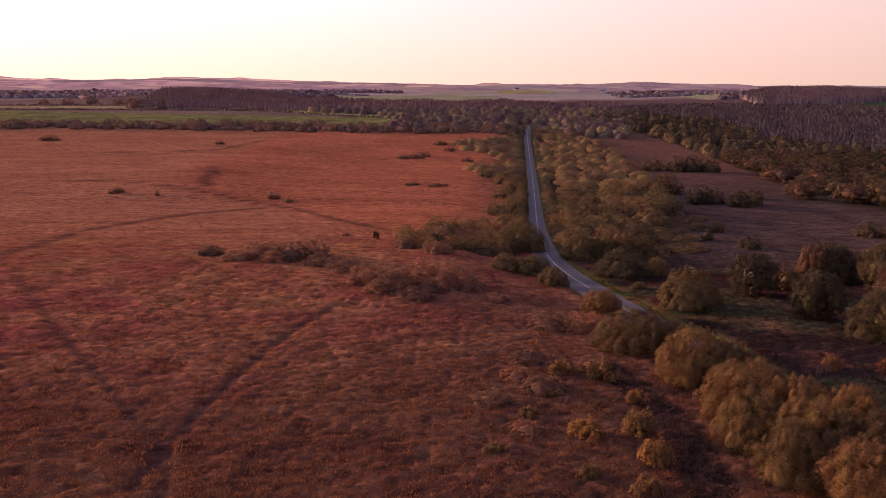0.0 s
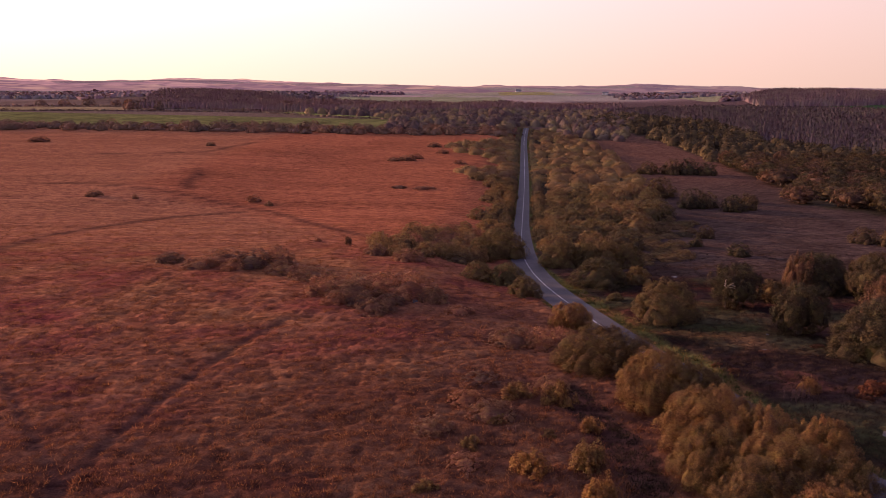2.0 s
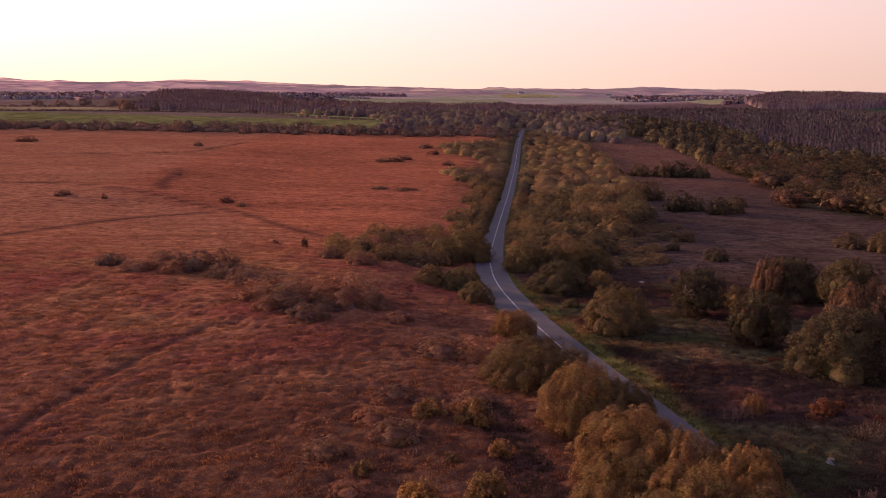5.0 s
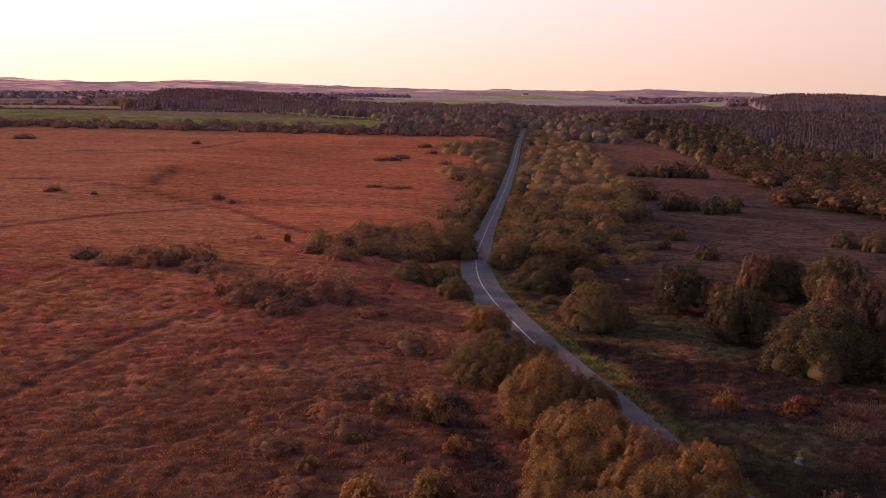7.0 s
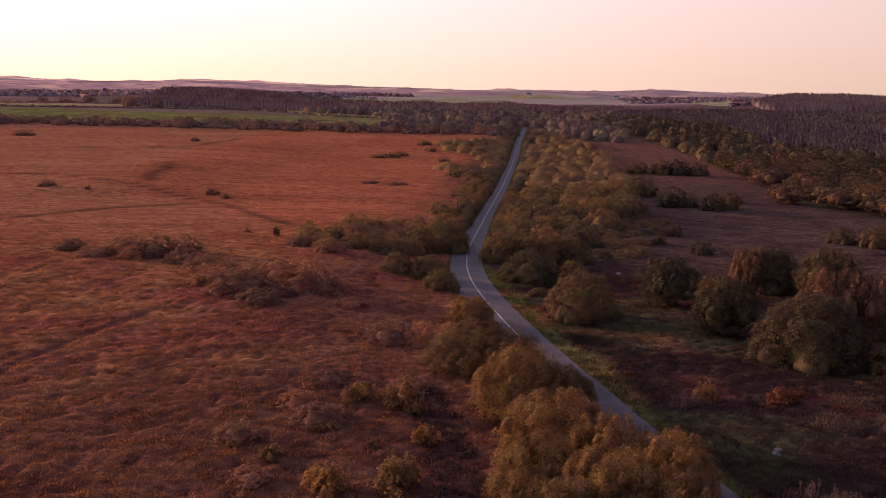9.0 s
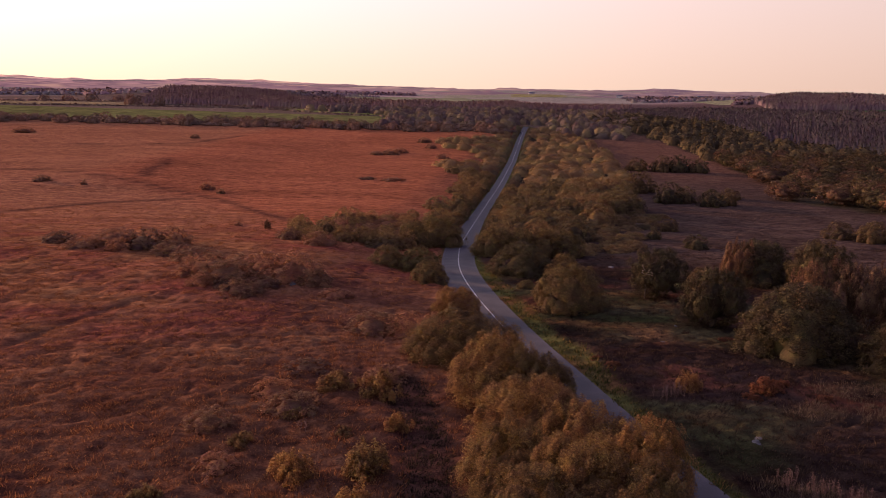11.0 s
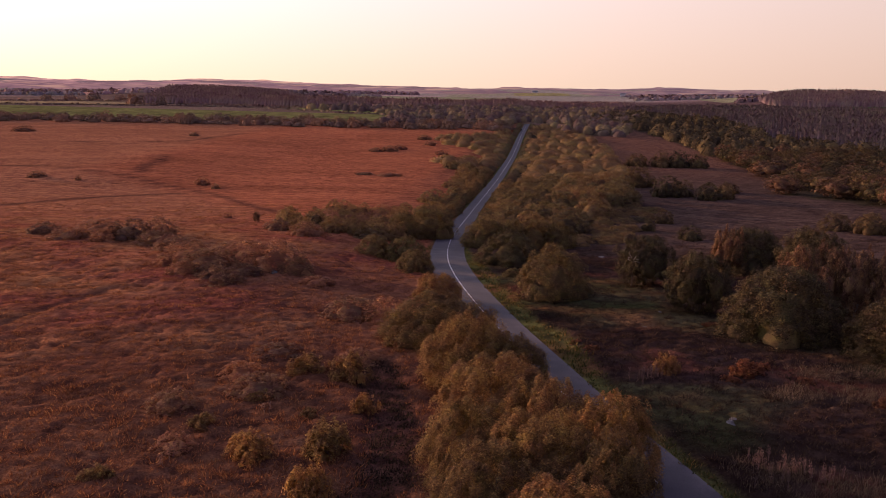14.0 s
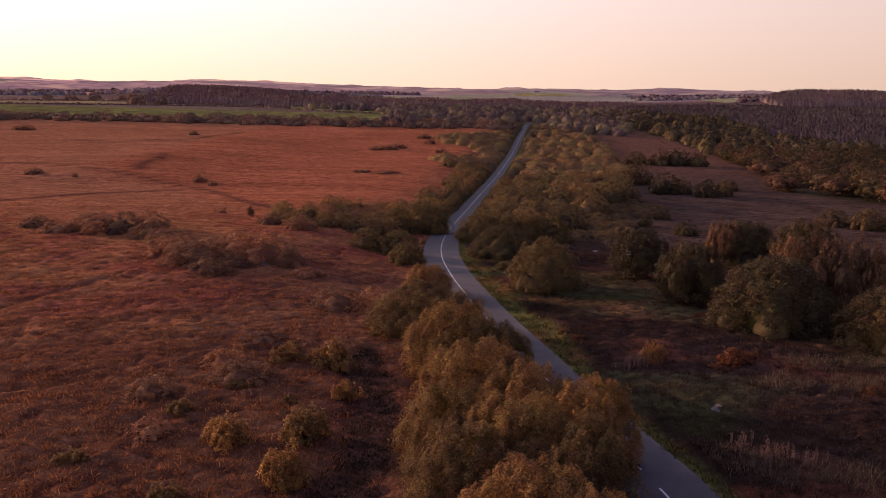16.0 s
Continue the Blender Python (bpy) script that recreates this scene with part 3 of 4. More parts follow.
# ---- plants ----
def tube(points, radii, sides=5):
    """A tapered, bent stem as quads."""
    p = np.array(points, float)
    v, q = [], []
    for k, (c, r) in enumerate(zip(p, radii)):
        d = p[min(k + 1, len(p) - 1)] - p[max(k - 1, 0)]
        d /= np.linalg.norm(d) + 1e-9
        a = np.cross(d, (0.31, 0.95, 0.05))
        a /= np.linalg.norm(a)
        b = np.cross(d, a)
        for s in range(sides):
            w = 2 * math.pi * s / sides
            v.append(c + r * (math.cos(w) * a + math.sin(w) * b))
        if k:
            for s in range(sides):
                t = (s + 1) % sides
                q.append(((k - 1) * sides + s, (k - 1) * sides + t, k * sides + t, k * sides + s))
    return np.array(v), np.array(q)


def join(pieces):
    """Several sets of corners and faces as one."""
    vs, faces, n = [], {}, 0
    for v, q in pieces:
        vs.append(v)
        faces.setdefault(np.shape(q)[1], []).append(np.asarray(q) + n)
        n += len(v)
    return np.concatenate(vs), [np.concatenate(f) for f in faces.values()]


def blades(centre, along, across):
    """Pointed leaf shapes: one three-cornered blade for each centre."""
    v = np.stack([centre - along * 0.6 + across, centre + along, centre - along * 0.6 - across], 1).reshape(-1, 3)
    return v, np.arange(len(v)).reshape(-1, 3)


def unit(v):
    return v / (np.linalg.norm(v, axis=1, keepdims=True) + 1e-9)


def crown_of(rng, domes, tufts, count, size, upright, girth, shape):
    """Leaves in many rounded tufts that stand close over a few merged domes, with a darker inner mass showing in the gaps."""
    cs, rs = np.array([c for c, _ in domes]), np.array([r for _, r in domes])
    area = rs[:, 0] * (rs[:, 0] + rs[:, 2])
    m = tufts * 4
    pick = rng.choice(len(domes), m, p=area / area.sum())
    out = unit(rng.normal(size=(m, 3)) + (0, 0, 0.25))
    tip = cs[pick] + out * rs[pick] * (1.04 - (0.35 if shape == "loose" else 0.24) * rng.random((m, 1)))
    lean = unit(out / rs[pick])
    hidden = tip[:, 2] < 0.02
    for c, r in domes:
        hidden |= (((tip - c) / (r * (0.6 if shape == "loose" else 0.79))) ** 2).sum(1) < 1
    keep = np.nonzero(~hidden)[0][:tufts]
    tip, lean = tip[keep], lean[keep]
    each = max(3, count // len(tip))
    reach = girth * (0.55 + 0.9 * rng.random((len(tip), 1, 1)))
    local = unit((rng.normal(size=(len(tip), each, 3)) + 0.9 * lean[:, None, :] + (0, 0, 0.45 * upright)).reshape(-1, 3)).reshape(len(tip), each, 3)
    rise = np.clip(local[..., 2:], 0, 1)
    place = tip[:, None, :] + local * ((1, 1, 1 + 0.9 * upright) - rise * (0.45, 0.45, 0)) * reach * (0.40 + 0.70 * rng.random((len(tip), each, 1)) ** 0.5)
    place, local, lean = place.reshape(-1, 3), local.reshape(-1, 3), np.repeat(lean, each, 0)
    ok = place[:, 2] > 0.005
    place, local, lean = place[ok], local[ok], lean[ok]
    n = len(place)
    facing = unit(0.60 * lean + 0.90 * local + (0, 0, 0.15))
    face = unit(facing + 0.32 * rng.normal(size=(n, 3)))
    along = unit(np.cross(face, np.cross(rng.normal(size=(n, 3)) * 0.9 + np.array([0, 0, upright]), face)))
    across = np.cross(along, face)
    s = size * (0.6 + 0.8 * rng.random((n, 1)))
    pieces = [blades(place, along * s * (0.9 + 0.25 * upright), across * s * 0.6)]
    normals = [np.repeat(unit(facing + 0.34 * rng.normal(size=(n, 3))), 3, 0)]
    turns, rings = (11, 7) if count > 5000 else (9, 5)
    u, w = np.meshgrid(np.linspace(0, 2 * math.pi, turns), np.linspace(-1.0, 1.5, rings))
    for c, r in domes[:6]:
        wob = {"loose": 0.36, "dome": 0.56}.get(shape, 0.54) + 0.14 * rng.random(u.shape)
        wob[:, -1] = wob[:, 0]
        way = np.stack([np.cos(u) * np.cos(w), np.sin(u) * np.cos(w), np.sin(w)], -1).reshape(-1, 3)
        ball = way * wob.reshape(-1, 1) * r + c
        ball[:, 2] = np.maximum(ball[:, 2], 0.01)
        pieces.append((ball, grid_quads(rings, turns)))
        normals.append(unit(way / r))
    return (*join(pieces), np.concatenate(normals))


def plant_meshes(name, seed, shape, count, size, leaf, bark, upright=0.6, many=60, limbs=6, plumes=0):
    """One plant of unit width and height: its stems and its crown."""
    rng = np.random.default_rng(seed)
    low, tall = {"dome": (0.06, 0.86), "bush": (0.12, 0.80), "tree": (0.46, 0.44), "loose": (0.14, 0.60)}[shape]
    domes = [(np.array([rng.normal(0, 0.03), rng.normal(0, 0.03), low]), np.array([0.36, 0.36, tall]))]
    for k in range(4 if shape != "loose" else 5):
        a, r = 2.39996 * k + 6.28 * rng.random(), 0.15 + 0.09 * rng.random()
        reach = 0.46 - r
        top = tall * (0.45 + 0.45 * rng.random())
        domes.append((np.array([reach * math.cos(a), reach * math.sin(a), low * (0.7 + 0.4 * rng.random())]), np.array([r, r, top])))
    if shape == "dome":
        domes = [(np.array([0, 0, low]), np.array([0.43, 0.43, tall]))]
        for k in range(5):
            a, r = 2.39996 * k + 0.8 * rng.random(), 0.15 + 0.10 * rng.random()
            domes.append((np.array([(0.53 - r) * math.cos(a), (0.53 - r) * math.sin(a), low]), np.array([r, r, tall * rng.uniform(0.35, 0.68)])))
    for k in range(plumes):
        a, lift = 2.39996 * k + rng.normal(0, 0.3), (k + 0.5) / plumes
        out = math.sqrt(1 - lift**2) if shape != "tree" else math.sqrt(max(0.0, 1 - (1.5 * lift - 0.5) ** 2))
        up = low + tall * (lift if shape != "tree" else 1.5 * lift - 0.5) * 0.86
        r = rng.uniform(0.07, 0.125) if plumes > 20 else rng.uniform(0.10, 0.16)
        domes.append((np.array([0.38 * out * math.cos(a), 0.38 * out * math.sin(a), max(up, 0.08)]), np.array([r, r, r * rng.uniform(1.0, 1.5)])))
    if shape == "loose":
        domes[0] = (domes[0][0], np.array([0.20, 0.20, tall]))
    *crown, bent = crown_of(rng, domes, many, count, size, upright, {"loose": 0.085, "dome": 0.062}.get(shape, 0.068), shape)
    stems = []
    base = 0.035 if shape == "tree" else 0.015
    for k in range(limbs):
        c, r = domes[k % 5]
        c = c + np.array([rng.normal() * 0.05, rng.normal() * 0.05, r[2] * 0.6])
        foot = np.array([rng.normal() * (0.008 if shape == "tree" else 0.05), rng.normal() * (0.008 if shape == "tree" else 0.05), -0.02])
        fork = np.array([c[0] * 0.15, c[1] * 0.15, low * 0.6])
        stems.append(tube([foot, fork, fork * 0.4 + c * 0.6, c], [base, base * 0.75, base * 0.4, base * 0.15], 5 if limbs > 3 else 4))
    return (mesh_of(name + "_crown", *crown, leaf, True, None, bent), mesh_of(name + "_stems", *join(stems), bark, True))


KINDS = {}


def kind(name, label, category, leaf, shape, variants, count, size, bark=None, upright=0.6, many=60, limbs=6, plumes=0):
    KINDS[name] = (label, category, [plant_meshes(name, 31 * len(KINDS) + v, shape, count, size, leaf, bark or M_BARK, upright, many, limbs, plumes) for v in range(variants)])


placed = random.Random(5)


def plant(which, x, y, wide, tall, group="", label="", sink=0.1):
    """One bush or tree on the land."""
    default, category, meshes = KINDS[which]
    crown, stems = meshes[placed.randrange(len(meshes))]
    clear = float(off_line(np.array([x]), np.array([y]), road_far)[0][0]) - 3.5
    if "far" in group or "thicket" in group or "between" in group:
        wide = min(wide, max(2.5, 2.1 * clear))
        tall = min(tall, 0.75 * wide + 1.0)
    name = which.split("-")[0]
    ob = new(name)
    ob.empty_display_size = 0.2
    ob.matrix_world = Matrix.LocRotScale((x, y, float(ground(x, y)) - sink), Euler((0, 0, placed.uniform(0, 6.28))), (wide, wide, tall))
    tagged(ob, label or default, category, group)
    for part_name, data in (("crown", crown), ("stems" if "tree" not in name else "trunk", stems)):
        p = new(part_name, data)
        p.parent = ob
    return ob


def inside(px, py, poly):
    hit = False
    for (ax, ay), (bx, by) in zip(poly, poly[1:] + poly[:1]):
        if (ay > py) != (by > py) and px < (bx - ax) * (py - ay) / (by - ay) + ax:
            hit = not hit
    return hit


def scatter(poly, gap, seed, tries=30):
    """Places inside a plot, no two nearer than gap."""
    rng = random.Random(seed)
    x0, x1 = min(p[0] for p in poly), max(p[0] for p in poly)
    y0, y1 = min(p[1] for p in poly), max(p[1] for p in poly)
    cells, out = {}, []
    for _ in range(int((x1 - x0) * (y1 - y0) / gap**2 * tries / 10)):
        px, py = rng.uniform(x0, x1), rng.uniform(y0, y1)
        i, j = int(px // gap), int(py // gap)
        if not inside(px, py, poly):
            continue
        if any((px - qx) ** 2 + (py - qy) ** 2 < gap * gap for a in (-1, 0, 1) for b in (-1, 0, 1) for qx, qy in cells.get((i + a, j + b), ())):
            continue
        cells.setdefault((i, j), []).append((px, py))
        out.append((px, py))
    return out


kind("willow_bush", "rounded willow bush with gold-lit olive leaves beside the road", "bush", M_WILLOW, "bush", 5, 62000, 0.0074, upright=1.3, many=300, plumes=44)
kind("young_willow", "small loose sallow bush with yellowish upright shoots", "bush", M_SALLOW, "loose", 4, 5200, 0.022, upright=1.4, many=110)
kind("hawthorn_bush", "dense rounded dark green hawthorn bush", "bush", M_HAWTHORN, "dome", 4, 36000, 0.0088, upright=0.5, many=280, plumes=30)
kind("broad_oak", "broad dark oak with crown down to the ground", "tree", M_OAK, "dome", 2, 46000, 0.0096, upright=0.3, many=620, plumes=44)
kind("oak_tree", "broad low oak tree with dark green crown", "tree", M_OAK, "tree", 3, 26000, 0.0115, upright=0.3, many=240, plumes=24)
kind("birch_tree", "slender birch tree with brownish autumn leaves", "tree", M_BIRCH, "tree", 3, 14000, 0.0145, M_PALE_BARK, 0.9, 170, plumes=12)
kind("heath_scrub", "low brown leafless-looking scrub on the moor", "scrub", M_SCRUB, "dome", 4, 5200, 0.018, upright=1.0, many=160, plumes=9)
kind("gorse_bush", "low olive and brown gorse bush in a dense patch", "bush", M_GORSE, "dome", 4, 4600, 0.020, upright=0.6, many=170, plumes=10)
kind("roadside_bush", "rounded olive green bush in the roadside thicket", "bush", M_THICKET, "dome", 5, 9000, 0.0155, upright=0.4, many=170, limbs=3, plumes=14)
kind("edge_bush", "low olive bush at the road's edge", "bush", M_THICKET, "dome", 3, 1800, 0.034, upright=0.4, many=101, limbs=3, plumes=4)
kind("dark_bush", "rounded dark green bush standing on the moor", "bush", M_OAK, "dome", 4, 4200, 0.020, upright=0.3, many=170, limbs=3, plumes=8)
kind("hedgerow_tree", "hedgerow tree behind the moor, purple-brown with painted haze", "tree", M_HAZY_BROADLEAF, "dome", 4, 1600, 0.032, upright=0.3, many=101, limbs=3, plumes=7)
kind("woodland_tree", "broadleaved tree at the edge of the wood", "tree", M_OAK, "tree", 4, 3000, 0.024, upright=0.2, many=130, limbs=3, plumes=8)
kind("autumn_tree", "broadleaved tree with rusty autumn leaves at the wood's edge", "tree", M_BIRCH, "tree", 3, 3000, 0.024, upright=0.3, many=130, limbs=3, plumes=8)

BRACKEN = plant_meshes("bracken", 977, "dome", 5200, 0.028, M_BRACKEN, M_BARK, 1.2, 120, 6, 8)[0]

# willow row between the grass track and the road
for x, y, w, t in [(28.4, 155, 7.4, 4.6), (29.9, 129, 14.0, 6.4), (33.6, 113, 10.4, 7.6), (37.2, 112, 9.0, 6.2), (36.6, 99, 11.5, 7.4), (34.2, 91, 8.4, 6.2),
                   (44.4, 90.5, 8.2, 7.2), (40.6, 94, 9.0, 7.2), (39.6, 86, 9.0, 7.0), (35.5, 82, 8.6, 6.4), (43.2, 82, 7.6, 6.8), (39.5, 75, 9.0, 6.8), (43.0, 73, 6.2, 5.8)]:
    plant("willow_bush", x, y, w * 1.1, t, "willow row along the road")
# small sallows on the moor by the track
for x, y, w, t in [(15.8, 93, 4.8, 3.7), (22.9, 94, 5.6, 4.2), (22.4, 87, 4.6, 3.9), (16.4, 115.5, 5.0, 3.1), (21.2, 113, 4.8, 4.4), (15.0, 82.5, 3.4, 2.4),
                   (19.5, 79.5, 3.8, 3.0), (10.0, 100, 3.4, 2.0), (24.0, 104, 3.0, 2.8), (5.0, 89, 3.0, 1.8), (13.5, 107, 4.0, 1.6), (19.0, 103, 2.6, 1.5)]:
    plant("young_willow", x, y, w, t, "sallow bushes on the moor")
# brown scrub on the moor
for x, y, w, t in [(17.0, 141, 6.4, 3.4), (22.0, 140.5, 6.2, 3.8), (-1.0, 172, 9.5, 5.4), (-12.0, 170, 9.0, 4.4), (-6.9, 159.5, 6.0, 3.0), (-17.5, 174, 8.0, 4.4), (-6.5, 175, 8.0, 5.0),
                   (-38.5, 200, 8.0, 4.6), (-46.0, 203, 9.0, 4.2), (-30.0, 193, 7.0, 3.2), (-22.5, 186, 8.0, 3.4), (-51.0, 198, 6.0, 2.6), (8.5, 160, 5.0, 2.0), (11.5, 122, 5.0, 1.8)]:
    plant("heath_scrub", x, y, w * 1.3, t * 0.92, "brown scrub on the moor")
for x, y, w, t in [(-4.5, 164, 5.0, 2.6), (-9.5, 164, 5.0, 2.4), (3.5, 168, 5.0, 3.2), (-15.0, 165, 4.5, 2.4), (-33.5, 204, 6, 4.4), (-42, 196, 5, 3), (-26, 190, 5, 2.6), (25.5, 145, 4.5, 2.4), (5.3, 104.4, 4.2, 2.2), (12.5, 109, 5.0, 2.4), (9, 95, 3.2, 1.7), (9.3, 114, 4.0, 1.9), (21, 120, 4.2, 1.9), (-60, 206, 6, 2.4), (-12, 179, 6, 3.4)]:
    plant("heath_scrub", x, y, w * 1.3, t * 1.0, "brown scrub on the moor", "small brown and yellowish scrub bush on the moor")
# gorse and hawthorn on the moor side of the bend
for x, y, w, t in [(19.5, 197, 9.5, 5.4), (13.0, 199, 8.0, 4.6), (22.4, 183.5, 7.2, 4.8), (15.5, 238, 9.5, 7.0), (19.0, 262, 9.0, 6.5)]:
    plant("hawthorn_bush", x, y, w, t, "hawthorns by the bend")
plant("hawthorn_bush", 21.0, 248, 14.5, 8.6, "hawthorns by the bend", "broad hawthorn reaching over the road at the bend")
for px, py in scatter([(-12, 218), (-3, 208), (6, 213), (14, 226), (20, 240), (21, 275), (10, 300), (0, 282), (-8, 260), (-14, 240)], 5.2, 3):
    if placed.random() < 0.3:
        plant("heath_scrub", px, py, placed.uniform(5, 8), placed.uniform(2.0, 3.6), "gorse patch on the moor", "brown scrub bush among the gorse")
    else:
        plant("gorse_bush", px, py, placed.uniform(5.5, 9), placed.uniform(2.2, 4.8), "gorse patch on the moor")
# low brown scrub between the verge thickets and the open heath
for px, py in scatter([(58, 236), (66, 272), (80, 325), (94, 345), (96, 325), (82, 280), (72, 245)], 6.0, 17):
    plant("roadside_bush", px, py, placed.uniform(6, 9), placed.uniform(1.5, 2.8), "scrub edge of the thicket", "low dull brown scrub at the edge of the thicket")
# right of the road
for x, y, w, t in [(36.0, 231, 12.0, 7.6), (42.5, 231, 9.0, 7.4), (47.5, 231, 10.0, 7.6), (53.0, 232, 10.5, 7.2), (40.6, 198, 13.0, 7.0), (46.4, 161, 12.4, 8.5), (40.5, 179, 3.7, 2.2), (49.5, 201, 7.0, 4.6)]:
    plant("hawthorn_bush", x, y, w, t, "hawthorns along the verge")
for x, y, w, t in [(66.2, 150, 9.6, 9.8), (63.0, 174, 11.0, 9.4), (93.0, 178, 12.0, 10.6), (98, 190, 11.0, 9.4), (73.0, 180, 7.0, 5.0)]:
    plant("oak_tree", x, y, w, t, "oaks on the heath")
for x, y, w, t in [(73.8, 136.5, 15.4, 10.2), (84.5, 128, 12.5, 8.0), (86.5, 192, 14.0, 9.6)]:
    plant("broad_oak", x, y, w, t, "oaks on the heath")
for x, y, w, t in [(81.5, 154, 6.5, 9.6), (85.0, 152, 6.5, 10.4), (88.8, 150, 7.0, 10.6), (92.5, 148, 6.5, 10.0), (82.0, 190, 7.0, 9.4), (97.0, 144, 8.0, 10.2), (101.5, 141, 8.0, 10.0)]:
    plant("birch_tree", x, y, w, t, "birches on the heath")
for x, y, w, t in [(55.2, 119, 3.6, 3.2), (70.5, 92, 3.4, 2.4)]:
    plant("young_willow", x, y, w, t, "saplings on the heath", "sparse yellowish sapling on the dark heath")
for x, y, w, t in [(63.9, 119, 3.6, 2.0), (66.0, 120.5, 2.6, 1.3), (61.5, 116.5, 2.6, 0.9), (69.2, 115.8, 2.4, 1.1), (74.5, 109, 3.0, 1.2), (77.0, 104, 3.4, 1.2), (80.5, 99, 3.2, 1.1), (46.8, 131, 1.8, 0.8), (48.2, 128.0, 2.2, 0.9), (66.0, 142.0, 3.0, 0.8), (71.0, 140.5, 3.2, 0.8)]:
    plant("heath_scrub", x, y, w, t, "bracken on the heath", "low rust-red bracken clump on the dark heath", 0.05).children[0].data = BRACKEN
for x, y, w, t in [(110.0, 376, 13.0, 9.4), (117, 378, 10, 7.5), (106.0, 420, 16.0, 10.4), (124.5, 366, 11.6, 7.6), (132.0, 372, 9.0, 6.0), (91.6, 292, 6.4, 4.6), (83.0, 273, 4.4, 3.7), (90.4, 254, 7.0, 4.4), (140.0, 396, 11.4, 5.0), (127.9, 545, 15.0, 8.3),
                   (142, 541, 15.0, 10), (152, 540, 15, 11), (163, 538, 13, 9), (140, 283, 10, 5.6), (147, 276, 11.0, 6.4), (156, 270, 11, 6.4), (164, 263, 11, 6.6), (151, 284, 10, 5.6), (171, 268, 12, 7)]:
    plant("dark_bush", x, y, w, t, "dark bushes on the open heath")

for x, y, w, t in [(62, 316, 15, 8.0), (71, 324, 17, 9.4), (81, 333, 16, 9.2), (88, 346, 13, 7.8), (66, 340, 15, 8.4), (60, 285, 12, 6.0)]:
    plant("roadside_bush", x, y, w, t, "thicket along the road", "large domed dark olive bush at the thicket's outer edge")
thicket = scatter(THICKET, 9.4, 11)
for px, py in [p for p in thicket if p[1] < 420]:
    far_side = px - 34 - 0.083 * (py - 255)
    plant("roadside_bush", px, py, placed.uniform(10, 14.5), placed.uniform(4.2, 7.0) + 2.0 * float(ss(10, 45, far_side)), "thicket along the road")
thicket = [p for p in thicket if p[1] >= 420]
LEFT_STRIP = [(72, 800), (49, 540), (37.5, 410), (29, 330), (23, 285), (20, 285), (17, 340), (22, 380), (28, 440), (20, 470), (6, 495), (28, 540), (32, 610), (8, 650), (-4, 690), (40, 740), (54, 830)]
left_strip = scatter(LEFT_STRIP, 8.2, 12)
thicket += [p for p in left_strip if p[1] >= 480]
for px, py in [p for p in left_strip if p[1] < 480]:
    plant("roadside_bush", px, py, placed.uniform(8, 12), placed.uniform(4, 6.5), "bushes between moor and road", "rounded olive bush between the moor and the road")
for k, py in enumerate(np.arange(262, 480, 4.6)):
    for side in (-1, 1):
        if side > 0 and py > 420:
            continue
        px = float(np.interp(py, *ROAD_X)) + side * placed.uniform(5.6, 7.6)
        plant("edge_bush", px, py + placed.uniform(-1, 1), placed.uniform(4.5, 6.5), placed.uniform(2.4, 4.2), "hedge along the road edge", "low olive bush at the road's edge")
for px, py in scatter([(-480, 830), (-372, 834), (-298, 828), (-204, 820), (-96, 809), (-43, 806), (9, 800), (60, 815), (60, 860), (0, 870), (-60, 862), (-107, 868), (-229, 888), (-300, 885), (-480, 880)], 11.5, 13):
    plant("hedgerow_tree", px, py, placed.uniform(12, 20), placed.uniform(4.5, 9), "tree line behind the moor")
for x, y, w, t in [(-25, 585, 12, 4), (-34, 580, 9, 3), (-20, 600, 10, 4), (-31, 244, 2.6, 1.6), (-78, 367, 6.5, 3.4), (-69, 355, 4, 2.2), (-126, 360, 3, 2.2), (-145, 364, 8, 2.8), (-8, 420, 12, 1.6), (-20, 424, 9, 1.4), (-328, 694, 18, 5), (-180, 660, 8, 3.4), (-2, 640, 10, 3.6), (10, 560, 9, 3.2), (-10, 690, 12, 4)]:
    plant("heath_scrub", x, y, w, t, "lone bushes on the moor", "small brown bush alone on the orange moor")
plant("birch_tree", -21.2, 236.4, 2.0, 2.5, "lone bushes on the moor", "small wind-bent thorn tree alone on the moor", 0.05)
wood_edge = scatter(WOOD_EDGE, 11.5, 14)
for px, py in [p for p in wood_edge if p[1] < 620]:
    plant("woodland_tree" if placed.random() < 0.65 else "autumn_tree", px, py, placed.uniform(13, 19), placed.uniform(7, 11), "broadleaved edge of the wood")


